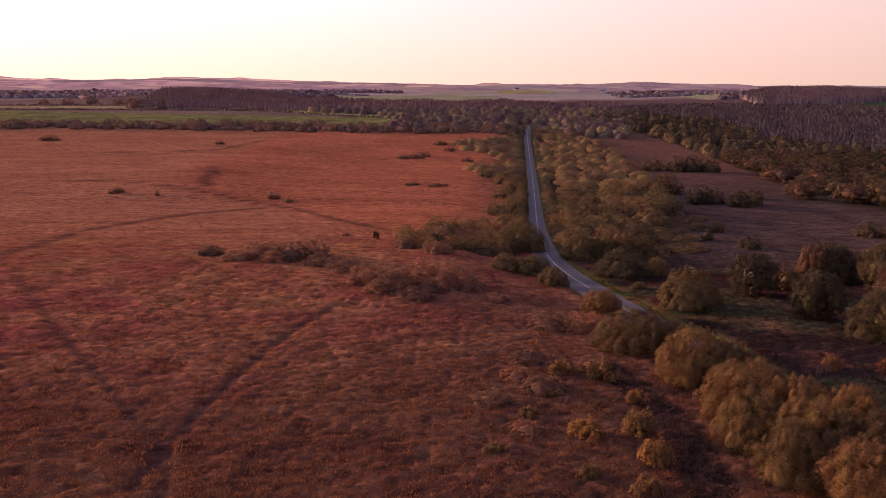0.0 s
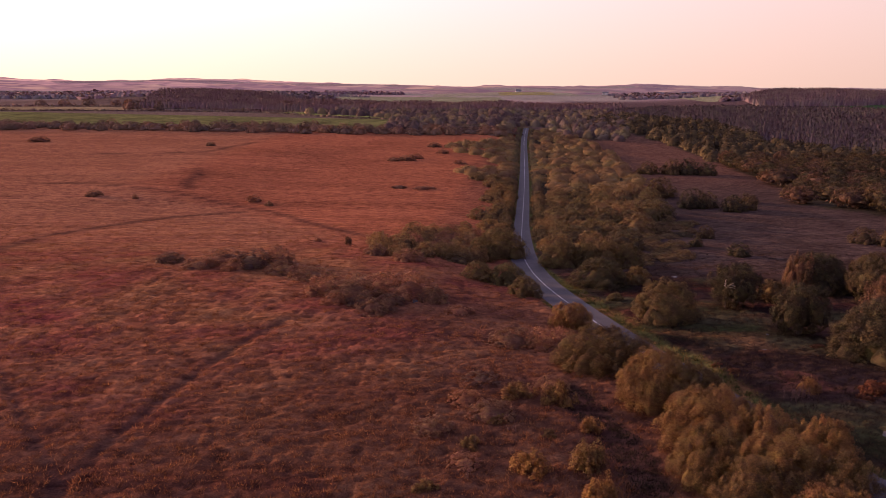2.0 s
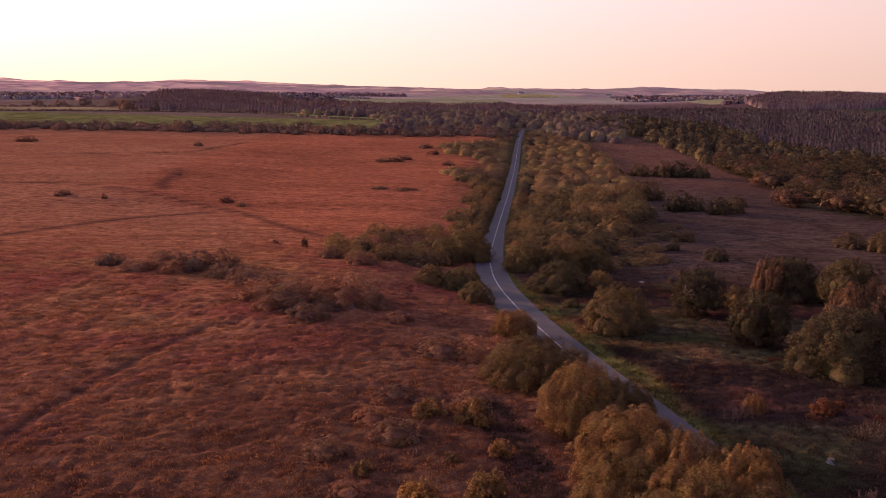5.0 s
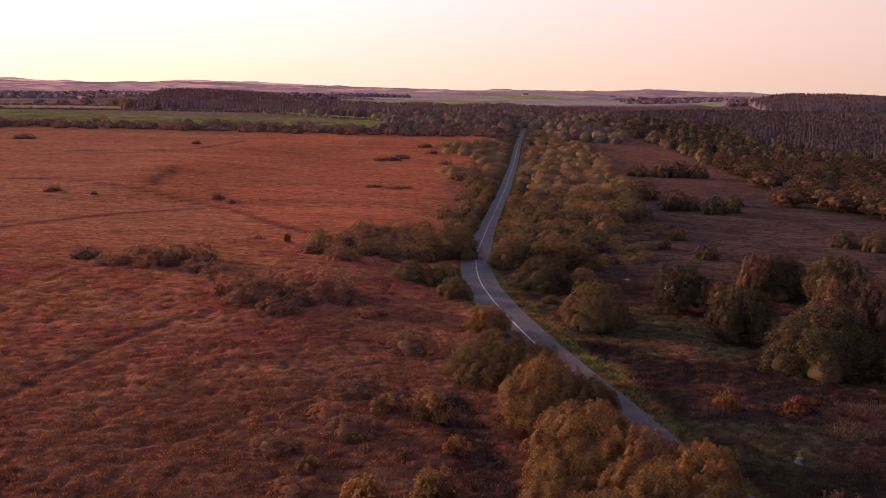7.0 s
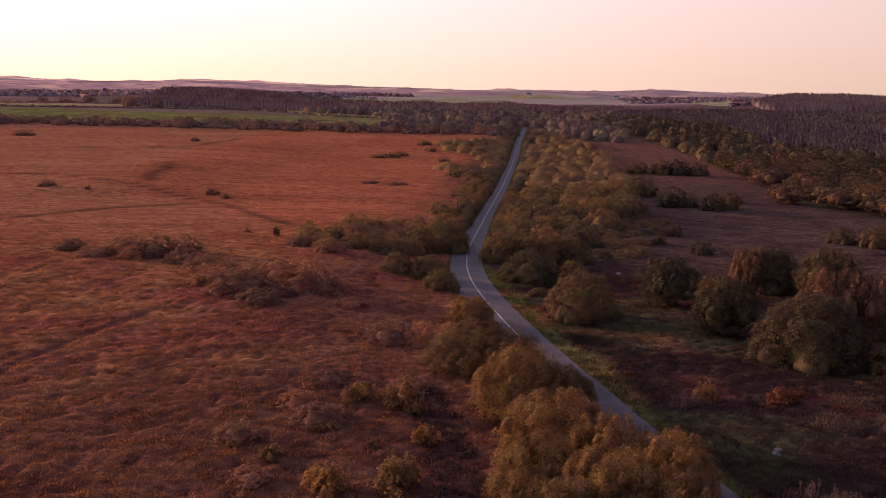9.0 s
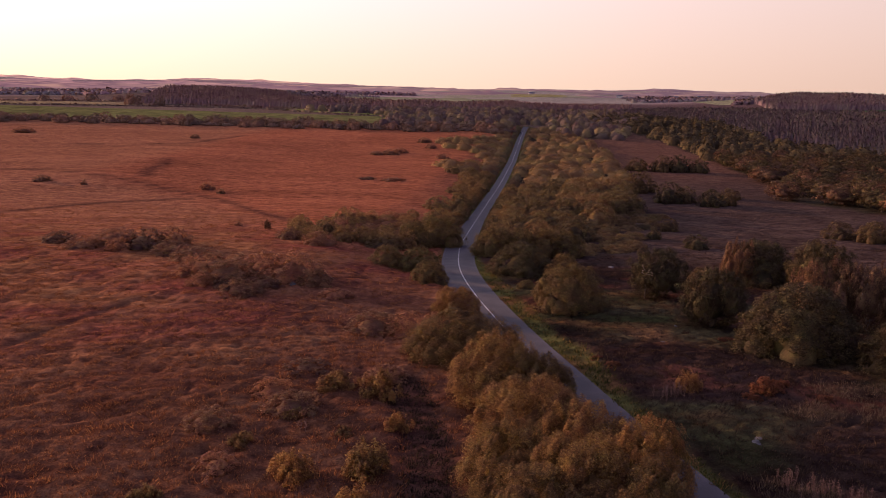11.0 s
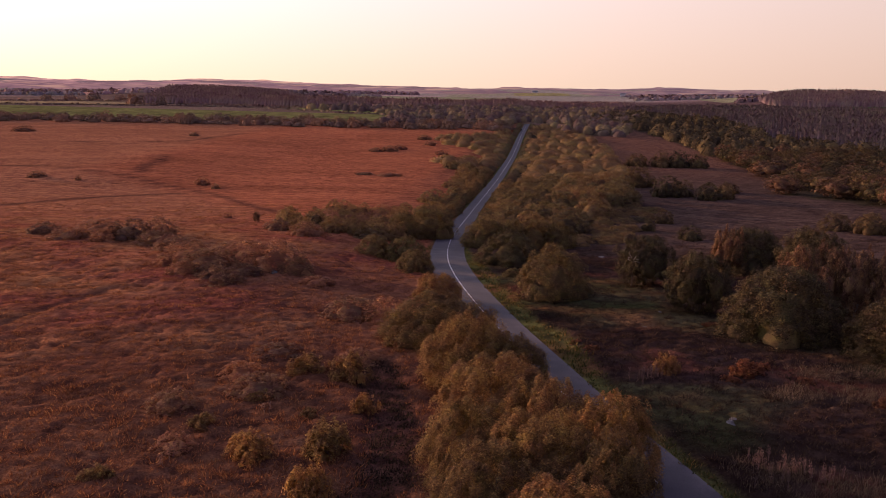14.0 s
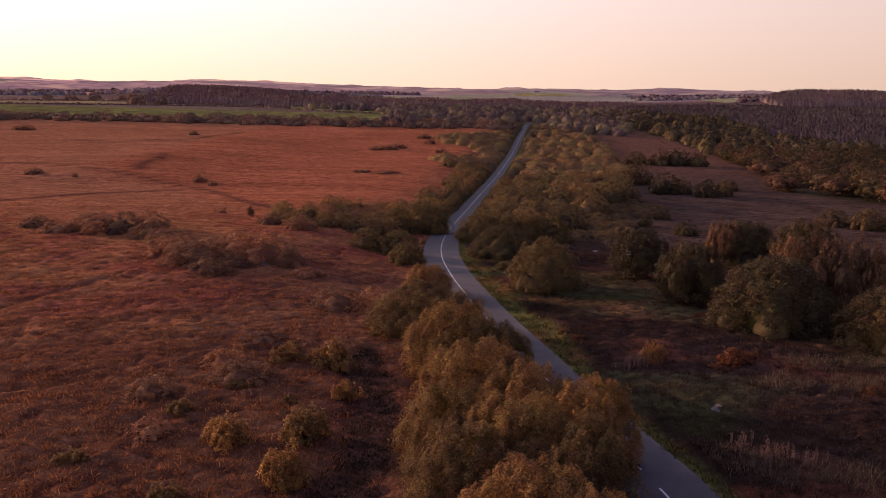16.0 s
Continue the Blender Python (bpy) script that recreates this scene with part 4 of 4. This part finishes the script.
# ---- far woods and fields ----
def conifers(name, places, label, lo, hi, seed, mat=M_CONIFER):
    """A plantation: every tree a ragged stack of needle skirts round a stem."""
    rng = np.random.default_rng(seed)
    p = np.array(places)
    n = len(p)
    z = ground(p[:, 0], p[:, 1])
    tall = rng.uniform(lo, hi, n) * (0.85 + 0.3 * vnoise(p[:, 0] / 45, p[:, 1] / 45, seed))
    a = np.arange(4) / 4 * 2 * math.pi
    turn = rng.uniform(0, 6.28, (n, 1))
    rad = tall[:, None] * 0.25 * rng.uniform(0.8, 1.2, (n, 4))
    ring = np.stack([p[:, :1] + rad * np.cos(a + turn), p[:, 1:] + rad * np.sin(a + turn), z[:, None] + 0 * rad], -1)
    tip = np.stack([p[:, 0], p[:, 1], z + tall * 0.97], -1)[:, None, :]
    core = np.concatenate([ring, tip], 1).reshape(-1, 3)
    tri = (np.arange(n)[:, None, None] * 5 + np.array([[k, (k + 1) % 4, 4] for k in range(4)])[None]).reshape(-1, 3)
    boughs = 26 if lo < 8 else 14
    up = ((np.arange(boughs) + rng.random((n, boughs))) / boughs) ** 0.8
    round_ = rng.uniform(0, 6.28, (n, boughs))
    reach = tall[:, None] * (0.36 * (1 - up) + 0.035)
    out = np.stack([np.cos(round_), np.sin(round_), 0 * round_ + 0.15], -1).reshape(-1, 3)
    c = np.stack([p[:, :1] + 0.6 * reach * np.cos(round_), p[:, 1:] + 0.6 * reach * np.sin(round_), z[:, None] + tall[:, None] * (0.12 + 0.86 * up)], -1).reshape(-1, 3)
    size = np.repeat(tall, boughs)[:, None] * rng.uniform(0.6, 1.3, (n * boughs, 1))
    along = unit(out * 0.35 + np.array([0, 0, 0.8]) + 0.15 * rng.normal(size=out.shape)) * size * 0.11
    across = unit(np.cross(along, out) + 0.15 * rng.normal(size=out.shape)) * size * 0.075
    verts, faces = join([(core, tri), blades(c, along, across)])
    round_core = np.concatenate([np.stack([np.cos(a + turn), np.sin(a + turn), 0 * rad + 0.7], -1), np.tile((0.0, 0.0, 1.0), (n, 1, 1))], 1).reshape(-1, 3)
    bent = np.concatenate([unit(round_core), np.repeat(unit(out + (0, 0, 1.3) + 0.10 * rng.normal(size=out.shape)), 3, 0)])
    ob = new(name, mesh_of(name, verts, faces, mat, True, None, bent))
    return tagged(ob, label, "wood", kind="stuff")


def clumps(name, places, label, mat, wide, tall, seed, category="wood", leaves=42, size=0.16):
    """A far wood or hedge: every crown a ragged heap of leaf clumps."""
    rng = np.random.default_rng(seed)
    p = np.array(places)
    n = len(p)
    z = ground(p[:, 0], p[:, 1])
    w, t = rng.uniform(*wide, n), rng.uniform(*tall, n)
    out = unit(rng.normal(size=(n * leaves, 3)) + (0, 0, 0.4)).reshape(n, leaves, 3)
    out[..., 2] = np.abs(out[..., 2])
    rad = np.stack([w / 2, w / 2, t], -1)[:, None, :] * rng.uniform(0.6, 1.05, (n, leaves, 1))
    c = (np.stack([p[:, 0], p[:, 1], z], -1)[:, None, :] + out * rad).reshape(-1, 3)
    s = np.repeat(w, leaves)[:, None] * size * rng.uniform(0.6, 1.5, (n * leaves, 1))
    o = out.reshape(-1, 3)
    along = unit(np.cross(o, unit(rng.normal(size=o.shape))) + 0.2 * rng.normal(size=o.shape))
    across = unit(np.cross(along, o + 0.3 * rng.normal(size=o.shape)))
    pieces = [blades(c, along * s, across * s * 0.8)]
    bent = [np.repeat(unit(o + (0, 0, 0.45) + 0.12 * rng.normal(size=o.shape)), 3, 0)]
    u, v = np.meshgrid(np.linspace(0, 2 * math.pi, 7), np.linspace(0, 1.4, 4))
    wob = rng.uniform(0.72, 0.92, (n, *u.shape))
    wob[..., -1] = wob[..., 0]
    ball = np.stack([np.cos(u) * np.cos(v) * wob * w[:, None, None] / 2, np.sin(u) * np.cos(v) * wob * w[:, None, None] / 2, np.sin(v) * wob * t[:, None, None]], -1).reshape(n, -1, 3)
    ball = ball + np.stack([p[:, 0], p[:, 1], z - 0.3], -1)[:, None, :]
    q = (np.arange(n)[:, None, None] * 28 + grid_quads(4, 7)[None]).reshape(-1, 4)
    pieces.append((ball.reshape(-1, 3), q))
    bent.append(np.tile(np.stack([np.cos(u) * np.cos(v), np.sin(u) * np.cos(v), np.sin(v) + 0.45], -1).reshape(-1, 3), (n, 1)))
    ob = new(name, mesh_of(name, *join(pieces), mat, True, None, np.concatenate(bent)))
    return tagged(ob, label, category, kind="stuff")


conifers("spruce_plantation", scatter(PLANTATION, 4.6, 21), "dense dark spruce plantation behind the heath", 7.5, 10.5, 1)
conifers("spruce_wood", scatter(SPRUCE_WOOD, 4.2, 22), "conifer wood beyond the pasture, purple-brown with painted haze", 9.5, 12, 2, M_HAZY_WOOD)
conifers("hilltop_wood", scatter(HILL_WOOD, 4.8, 23), "conifer wood on a low hill, purple-brown with painted haze", 11, 13, 3, M_HAZY_WOOD)
clumps("far_wood_edge", [p for p in wood_edge if p[1] >= 620], "broadleaved far edge of the plantation", M_OAK, (12, 18), (7, 11), 9, "wood", 150, 0.06)
mixed = scatter(MIXED_WOOD, 10.0, 24)
clumps("broadleaved_wood", [p for k, p in enumerate(mixed) if k % 3], "broadleaved wood at the end of the road, mauve-brown with painted haze", M_HAZY_BROADLEAF, (11, 17), (6, 11), 4, "wood", 190, 0.045)
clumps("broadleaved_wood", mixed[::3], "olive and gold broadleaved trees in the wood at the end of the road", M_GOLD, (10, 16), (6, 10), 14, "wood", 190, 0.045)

hedge_rng = random.Random(77)
ROAD_HEDGE = []
for py in np.arange(420, 905, 3.6):
    for side in (-1, 1):
        if (side > 0 or py > 480) and hedge_rng.random() < 0.85:
            ROAD_HEDGE.append((float(np.interp(py, *ROAD_X)) + side * hedge_rng.uniform(5.8, 7.6), float(py)))
clear_of = off_line(np.array([p[0] for p in thicket]), np.array([p[1] for p in thicket]), road_far)[0]
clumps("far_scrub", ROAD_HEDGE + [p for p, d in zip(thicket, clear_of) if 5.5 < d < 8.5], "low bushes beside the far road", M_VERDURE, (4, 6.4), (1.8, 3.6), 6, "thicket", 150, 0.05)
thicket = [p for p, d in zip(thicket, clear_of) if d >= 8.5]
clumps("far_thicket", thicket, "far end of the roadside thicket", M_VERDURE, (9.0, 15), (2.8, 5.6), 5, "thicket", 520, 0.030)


def field(name, corners, label, colour):
    """A pasture draped over the land."""
    a, b, c, d = [np.array(p, float) for p in corners]
    u, v = np.meshgrid(np.linspace(0, 1, 40), np.linspace(0, 1, 16))
    p = (a * (1 - u)[..., None] + b * u[..., None]) * (1 - v)[..., None] + (d * (1 - u)[..., None] + c * u[..., None]) * v[..., None]
    p = p.reshape(-1, 2)
    z = ground(p[:, 0], p[:, 1]) + 0.35
    col = np.array(colour) * (0.85 + 0.3 * vnoise(p[:, 0] / 25, p[:, 1] / 25, 6))[:, None]
    return tagged(new(name, mesh_of(name, np.c_[p, z], grid_quads(16, 40), M_FIELD, True, col)), label, "field", kind="structure")


def hedge_line(name, points, seed, tall=(2.5, 5.0), gap=5.0, mat=None, label="dark hedgerow between fields"):
    return clumps(name, spline(points, gap) + np.random.default_rng(seed).normal(0, 1.0, (len(spline(points, gap)), 2)), label, mat or M_HAZY_BROADLEAF, (5, 9), tall, seed, "hedge", 16, 0.22)


field("field_1", [(-640, 880), (-58, 866), (-52, 968), (-640, 1112)], "bright green pasture beyond the moor", (0.18, 0.175, 0.06))
field("field_2", [(-240, 1112), (-58, 985), (-64, 1022), (-200, 1124)], "pale green pasture", (0.26, 0.27, 0.08))
field("field_3", [(-640, 1140), (-400, 1150), (-430, 1200), (-700, 1230)], "pale stubble field", (0.33, 0.24, 0.12))
field("field_4", [(560, 1290), (1000, 1290), (1150, 1600), (680, 1600)], "dark green pasture beside the hill wood", (0.09, 0.13, 0.05))
field("field_5", [(110, 2080), (245, 2110), (262, 2360), (118, 2340)], "yellow green far pasture", (0.34, 0.29, 0.10))
hedge_line("hedgerow", [(-640, 1118), (-400, 1128), (-258, 1112), (-159, 1034), (-97, 985), (-52, 972)], 31, (1.2, 2.4))
hedge_line("hedgerow", [(-700, 1235), (-430, 1204), (-300, 1165), (-190, 1128)], 32, (2, 4))
rng = np.random.default_rng(8)
for k in range(30):
    cy = rng.uniform(1450, 2450)
    cx = rng.uniform(-0.56, 0.60) * cy
    w, h = rng.uniform(60, 190), rng.uniform(30, 70)
    if -0.1 < cx / cy < 0.2:
        continue
    clumps("far_copse", scatter([(cx - w, cy - h), (cx + w, cy - h * 0.6), (cx + w * 0.8, cy + h), (cx - w * 0.7, cy + h)], 13.0, 50 + k), "far copse on the hills", M_HAZY_WOOD if k % 3 else M_HAZY_FAR, (13, 20), (5, 9), 300 + k, "wood", 12, 0.25)
for k in range(26):
    cy = rng.uniform(1650, 2450)
    cx = rng.uniform(-0.56, 0.60) * cy
    a = rng.choice([0.08, 1.35]) + rng.normal(0, 0.15)
    half = rng.uniform(120, 330)
    if -0.1 < cx / cy < 0.25:
        continue
    dx, dy = math.cos(a) * half, math.sin(a) * half
    clumps("far_hedgerow", spline([(cx - dx, cy - dy), (cx, cy + rng.normal(0, 15)), (cx + dx, cy + dy)], 9.0), "far hedgerow on the hills", M_HAZY_FAR, (9, 14), (4, 9), 100 + k, "hedge", 5, 0.3)
for k in range(14):
    cy = rng.uniform(1800, 2300)
    cx = rng.uniform(-0.56, 0.60) * cy
    w, h = rng.uniform(70, 200), rng.uniform(100, 260)
    s = rng.normal(0, 20)
    # Field colours here are paled, with haze put in.
    field("far_field", [(cx - w, cy - h), (cx + w, cy - h + s), (cx + w + s, cy + h), (cx - w + s, cy + h - s)], "far field on the hills", [(0.30, 0.29, 0.16), (0.40, 0.30, 0.22), (0.34, 0.31, 0.20)][k % 3])


# ---- grasses ----
def tufts(name, mat, label, count, seed, where, tall, wide, each, spread, lean, far=235.0, category="grass"):
    """Grass tussocks over the near land: pointed blades that arch out of each tussock."""
    rng = np.random.default_rng(seed)
    py = 62.0 * (far / 62.0) ** rng.random(count)
    px = 18 + (rng.random(count) - 0.5) * 2 * (0.57 * py + 24)
    c, t, d = cover(px, py)
    keep = where(px, py, d, t, rng.random(count))
    px, py, t, d = px[keep], py[keep], t[keep], d[keep]
    z = height(px, py, t, d)
    n = len(px)
    big = rng.uniform(0.6, 1.3, n) * (0.8 + 0.4 * vnoise(px / 6, py / 6, 21))
    out = unit(rng.normal(size=(n * each, 3)) * (1, 1, 0))
    big = np.repeat(big, each)[:, None]
    foot = np.repeat(np.stack([px, py, z], -1), each, 0) + out * spread * big * rng.random((n * each, 1)) ** 0.5
    up = unit(out * lean * rng.uniform(0.2, 1.3, (n * each, 1)) + rng.normal(0, 0.2, out.shape) + (0.10, -0.05, 1))
    h = rng.uniform(*tall, (n * each, 1)) * big / 1.6
    across = unit(np.cross(up, out + 0.5 * rng.normal(size=out.shape)))
    ob = new(name, mesh_of(name, *blades(foot + up * h * 0.5, up * h, across * rng.uniform(*wide, (n * each, 1)) * big), mat))
    return tagged(ob, label, category, kind="stuff")


def side_of(px, py):
    return px - np.interp(py, road_line[:, 1], road_line[:, 0])


tufts("moor_grass", M_GRASS, "orange purple-moor-grass tussocks in low evening sun", 32000, 41, lambda a, b, d, t, r: (side_of(a, b) < -5) & (t > 0.45) & (mounds(a, b, 1.35, 31) + 0.5 * r > 0.55), (0.22, 0.48), (0.022, 0.044), 16, 0.55, 1.3, 300.0)
tufts("track_grass", M_TRACK, "short dark grass on the trodden track", 46000, 44, lambda a, b, d, t, r: (side_of(a, b) < -5) & (t < 0.6) & (a > 15), (0.15, 0.35), (0.03, 0.06), 12, 0.5, 0.8, 150.0)
tufts("heath_grass", M_HEATH, "dark heather and dry stems on the heath", 42000, 42, lambda a, b, d, t, r: (side_of(a, b) > 6) & (t > 0.4), (0.2, 0.55), (0.014, 0.03), 18, 0.45, 1.1, 260.0)
tufts("verge_grass", M_VERGE, "green verge grass along the road", 70000, 43, lambda a, b, d, t, r: (d > 3.9) & (d < 9) & (t < 0.75), (0.25, 0.5), (0.04, 0.08), 7, 0.4, 0.8)


def dry_patch(a, b):
    spots = [(72, 119, 5, 3.5), (78, 120, 5, 3), (67, 112, 4, 3), (74, 112, 5, 3), (58, 91, 4, 4), (63, 89, 4, 3), (80, 108, 5, 3)]
    return np.max([np.exp(-(((a - x) / w) ** 2 + ((b - y) / h) ** 2)) for x, y, w, h in spots], axis=0)


tufts("dry_grass", M_DRY, "patch of pale dry grass and seed stalks on the heath", 60000, 45, lambda a, b, d, t, r: (side_of(a, b) > 6) & (dry_patch(a, b) > 0.3 + 0.65 * r), (0.4, 0.9), (0.010, 0.024), 16, 0.5, 0.8, 140.0)


# ---- small things ----
def part(name, verts, faces, mat, parent, label=""):
    ob = new(name, mesh_of(name, verts, faces, mat))
    ob.parent = parent
    return tagged(ob, label)


def block(x0, x1, y0, y1, z0, z1, top=1.0, shift=0.0):
    """A box whose top may be narrower along its length."""
    cx, hx = (x0 + x1) / 2 + shift, (x1 - x0) / 2 * top
    v = [(x0, y0, z0), (x1, y0, z0), (x1, y1, z0), (x0, y1, z0), (cx - hx, y0, z1), (cx + hx, y0, z1), (cx + hx, y1, z1), (cx - hx, y1, z1)]
    return np.array(v, float), np.array([(0, 3, 2, 1), (4, 5, 6, 7), (0, 1, 5, 4), (1, 2, 6, 5), (2, 3, 7, 6), (3, 0, 4, 7)])


def rock(x, y, wide, tall, seed):
    """A low weathered boulder, half sunk in the turf."""
    bm = bmesh.new()
    bmesh.ops.create_icosphere(bm, subdivisions=3, radius=0.5)
    for v in bm.verts:
        k = 1 + 0.55 * noise.noise(v.co * 2.2 + Vector((seed * 7.3, 0, 0))) + 0.2 * noise.noise(v.co * 6 + Vector((0, seed, 0)))
        v.co *= k
    me = bpy.data.meshes.new("rock")
    bm.to_mesh(me)
    bm.free()
    me.materials.append(M_ROCK)
    ob = new("rock", me)
    ob.matrix_world = Matrix.LocRotScale((x, y, float(ground(x, y)) + 0.15 + 0.1 * tall), Euler((0, 0, seed)), (wide, wide * 0.7, tall))
    return tagged(ob, "pale weathered rock half sunk in the heath", "rock", "rocks on the heath")


for k, (x, y, w, t) in enumerate([(57.6, 103.0, 2.2, 0.6), (58.2, 103.8, 1.1, 0.7), (61.7, 94.6, 1.1, 0.5), (52.4, 139.0, 1.9, 0.4), (61.2, 213.0, 1.6, 0.5), (63.3, 271.0, 2.0, 0.5), (60.8, 241.5, 1.4, 0.5), (61.0, 150, 1.0, 0.5), (57, 140, 1.0, 0.4), (0.2, 166.3, 0.9, 1.1)]):
    rock(x, y, w, t, k + 1)


def dead_limb(x, y, tall):
    """A bleached, bare limb forking out of an oak's crown."""
    ob = new("dead_tree")
    ob.matrix_world = Matrix.Translation((x, y, float(ground(x, y)) - 0.1))
    tagged(ob, "bleached bare dead tree with forked branches among the oaks", "dead tree")
    rng = np.random.default_rng(4)
    part("trunk", *tube([(0, 0, 0), (0.1, 0, tall * 0.35), (-0.1, 0.1, tall * 0.62)], [0.10, 0.08, 0.06], 7), M_BARK, ob)
    for k in range(6):
        z = tall * rng.uniform(0.45, 0.62)
        tip = np.array([rng.uniform(-3.4, 0.4), rng.uniform(-6.0, -4.4), z + rng.uniform(0.6, 2.6)])
        part("branch", *tube([(0, 0.05, z), tip * 0.5 + np.array([rng.normal(0, 0.2), 0, z * 0.5 + 0.2]), tip], [0.075, 0.055, 0.02]), M_PALE_BARK, ob)


dead_limb(60.6, 172.2, 8.6)


def willowherb(x, y, count, seed):
    """A stand of willowherb gone to pinkish seed."""
    ob = new("willowherb")
    ob.matrix_world = Matrix.Translation((x, y, float(ground(x, y))))
    tagged(ob, "stand of pinkish willowherb gone to seed on the heath", "wild flower", "willowherb on the heath")
    rng = np.random.default_rng(seed)
    foot = rng.normal(0, 0.8, (count, 2))
    tall = rng.uniform(1.0, 1.9, count)
    for k in range(count):
        f = np.array([foot[k, 0], foot[k, 1], 0])
        part("stem", *tube([f, f + (0.05, 0, tall[k] * 0.5), f + (0.1, 0.02, tall[k])], [0.025, 0.02, 0.01], 4), M_PINK, ob)
    n = count * 40
    who = rng.integers(0, count, n)
    c = np.stack([foot[who, 0], foot[who, 1], tall[who] * rng.uniform(0.45, 1.05, n)], -1) + rng.normal(0, 0.08, (n, 3))
    up = unit(rng.normal(size=(n, 3)) + (0, 0, 0.8))
    fluff = part("seed_fluff", *blades(c, up * 0.09, unit(np.cross(up, rng.normal(size=(n, 3)))) * 0.03), M_PINK, ob)
    tagged(fluff, "fluffy pinkish seed heads", kind="stuff")


for k, (x, y, c) in enumerate([(52.4, 115.5, 16), (53.6, 116.5, 9), (56.8, 93.5, 12), (59.0, 92.0, 14), (61.5, 90.5, 12), (64.0, 119.5, 7), (57.6, 89.5, 9), (9.5, 92, 4), (16, 104, 3)]):
    willowherb(x, y, c, k)


def car(x, y, turn):
    """A small dark hatchback."""
    ob = new("car")
    ob.matrix_world = Matrix.LocRotScale((x, y, float(ground(x, y)) + 0.14), Euler((0, 0, turn)), None)
    tagged(ob, "small dark hatchback car driving away along the road", "car")
    body = part("body", *join([block(-2.0, 2.0, -0.86, 0.86, 0.28, 0.82, 0.97), block(-1.75, 1.0, -0.78, 0.78, 0.82, 1.42, 0.72, -0.1)]), M_CAR, ob)
    part("rear_window", *block(-1.72, -1.62, -0.62, 0.62, 0.92, 1.30), M_GLASS, body)
    part("windscreen", *block(0.60, 0.72, -0.62, 0.62, 0.90, 1.30), M_GLASS, body)
    for side in (-1, 1):
        part("side_window", *block(-1.2, 0.4, side * 0.79 - 0.01, side * 0.79 + 0.01, 0.92, 1.28, 0.85), M_GLASS, body)
        part("tail_light", *block(-2.04, -1.98, side * 0.68 - 0.14, side * 0.68 + 0.14, 0.58, 0.78), M_TAIL, body, "red tail light")
        for end in (-1.25, 1.25):
            hub = np.array([end, side * 0.80, 0.32])
            part("wheel", *tube([hub - (0, 0.1, 0), hub - (0, 0.099, 0), hub + (0, 0.099, 0), hub + (0, 0.1, 0)], [0.02, 0.31, 0.31, 0.02], 14), M_TYRE, ob)


car(72.2, 847.0, math.atan2(1, 0.083))


def farmhouse(x, y, long, deep, tall, turn):
    """A far white farmhouse with a slate roof."""
    ob = new("farmhouse")
    ob.matrix_world = Matrix.LocRotScale((x, y, float(ground(x, y)) - 0.3), Euler((0, 0, turn)), None)
    tagged(ob, "far white farmhouse with a slate roof on the hills", "house", "farms on the hills")
    part("wall", *block(-long / 2, long / 2, -deep / 2, deep / 2, 0, tall), M_LIMEWASH, ob)
    v = [(-long / 2 - 0.4, -deep / 2 - 0.4, tall), (long / 2 + 0.4, -deep / 2 - 0.4, tall), (long / 2 + 0.4, deep / 2 + 0.4, tall), (-long / 2 - 0.4, deep / 2 + 0.4, tall), (-long / 2 - 0.4, 0, tall + deep * 0.4), (long / 2 + 0.4, 0, tall + deep * 0.4)]
    part("roof", np.array(v, float), [np.array([(0, 1, 5, 4), (2, 3, 4, 5), (3, 2, 1, 0)]), np.array([(0, 4, 3), (1, 2, 5)])], M_SLATE, ob)
    for side in (-1, 1):
        part("chimney", *block(side * long * 0.42 - 0.5, side * long * 0.42 + 0.5, -0.5, 0.5, tall, tall + deep * 0.4 + 1.2), M_LIMEWASH, ob)
    for k in range(4):
        for z in (0.9, tall * 0.58):
            cx = (k - 1.5) * long / 4.4
            part("window", *block(cx - 0.55, cx + 0.55, -deep / 2 - 0.04, -deep / 2 + 0.02, z, z + 1.3), M_GLASS, ob)


for x, y, long, deep, tall, turn in [(1010, 1960, 16, 8, 5.5, 0.2), (1040, 1985, 22, 10, 4.5, 0.0), (560, 2360, 14, 8, 5.5, 0.3), (420, 2420, 16, 8, 5.5, -0.2), (640, 2400, 30, 12, 5, 0.1), (700, 2430, 15, 8, 5.5, 0.0), (180, 2440, 15, 8, 5.5, 0.1), (-250, 2420, 15, 8, 5.5, 0.2)]:
    farmhouse(x, y, long, deep, tall, turn)

# lone hedgerow trees on the pasture's far edge
for x, y, w, t in [(-436, 1172, 20, 16), (-424, 1168, 14, 9), (-388, 1150, 15, 13), (-398, 1152, 26, 6), (-520, 1240, 20, 12), (-480, 1235, 16, 10), (-560, 1250, 18, 10), (-455, 1230, 26, 10), (-600, 1260, 18, 9), (-418, 1225, 24, 11)]:
    plant("hedgerow_tree", x, y, w, t, "hedgerow trees beyond the pasture", "tall rounded hedgerow tree beyond the pasture")
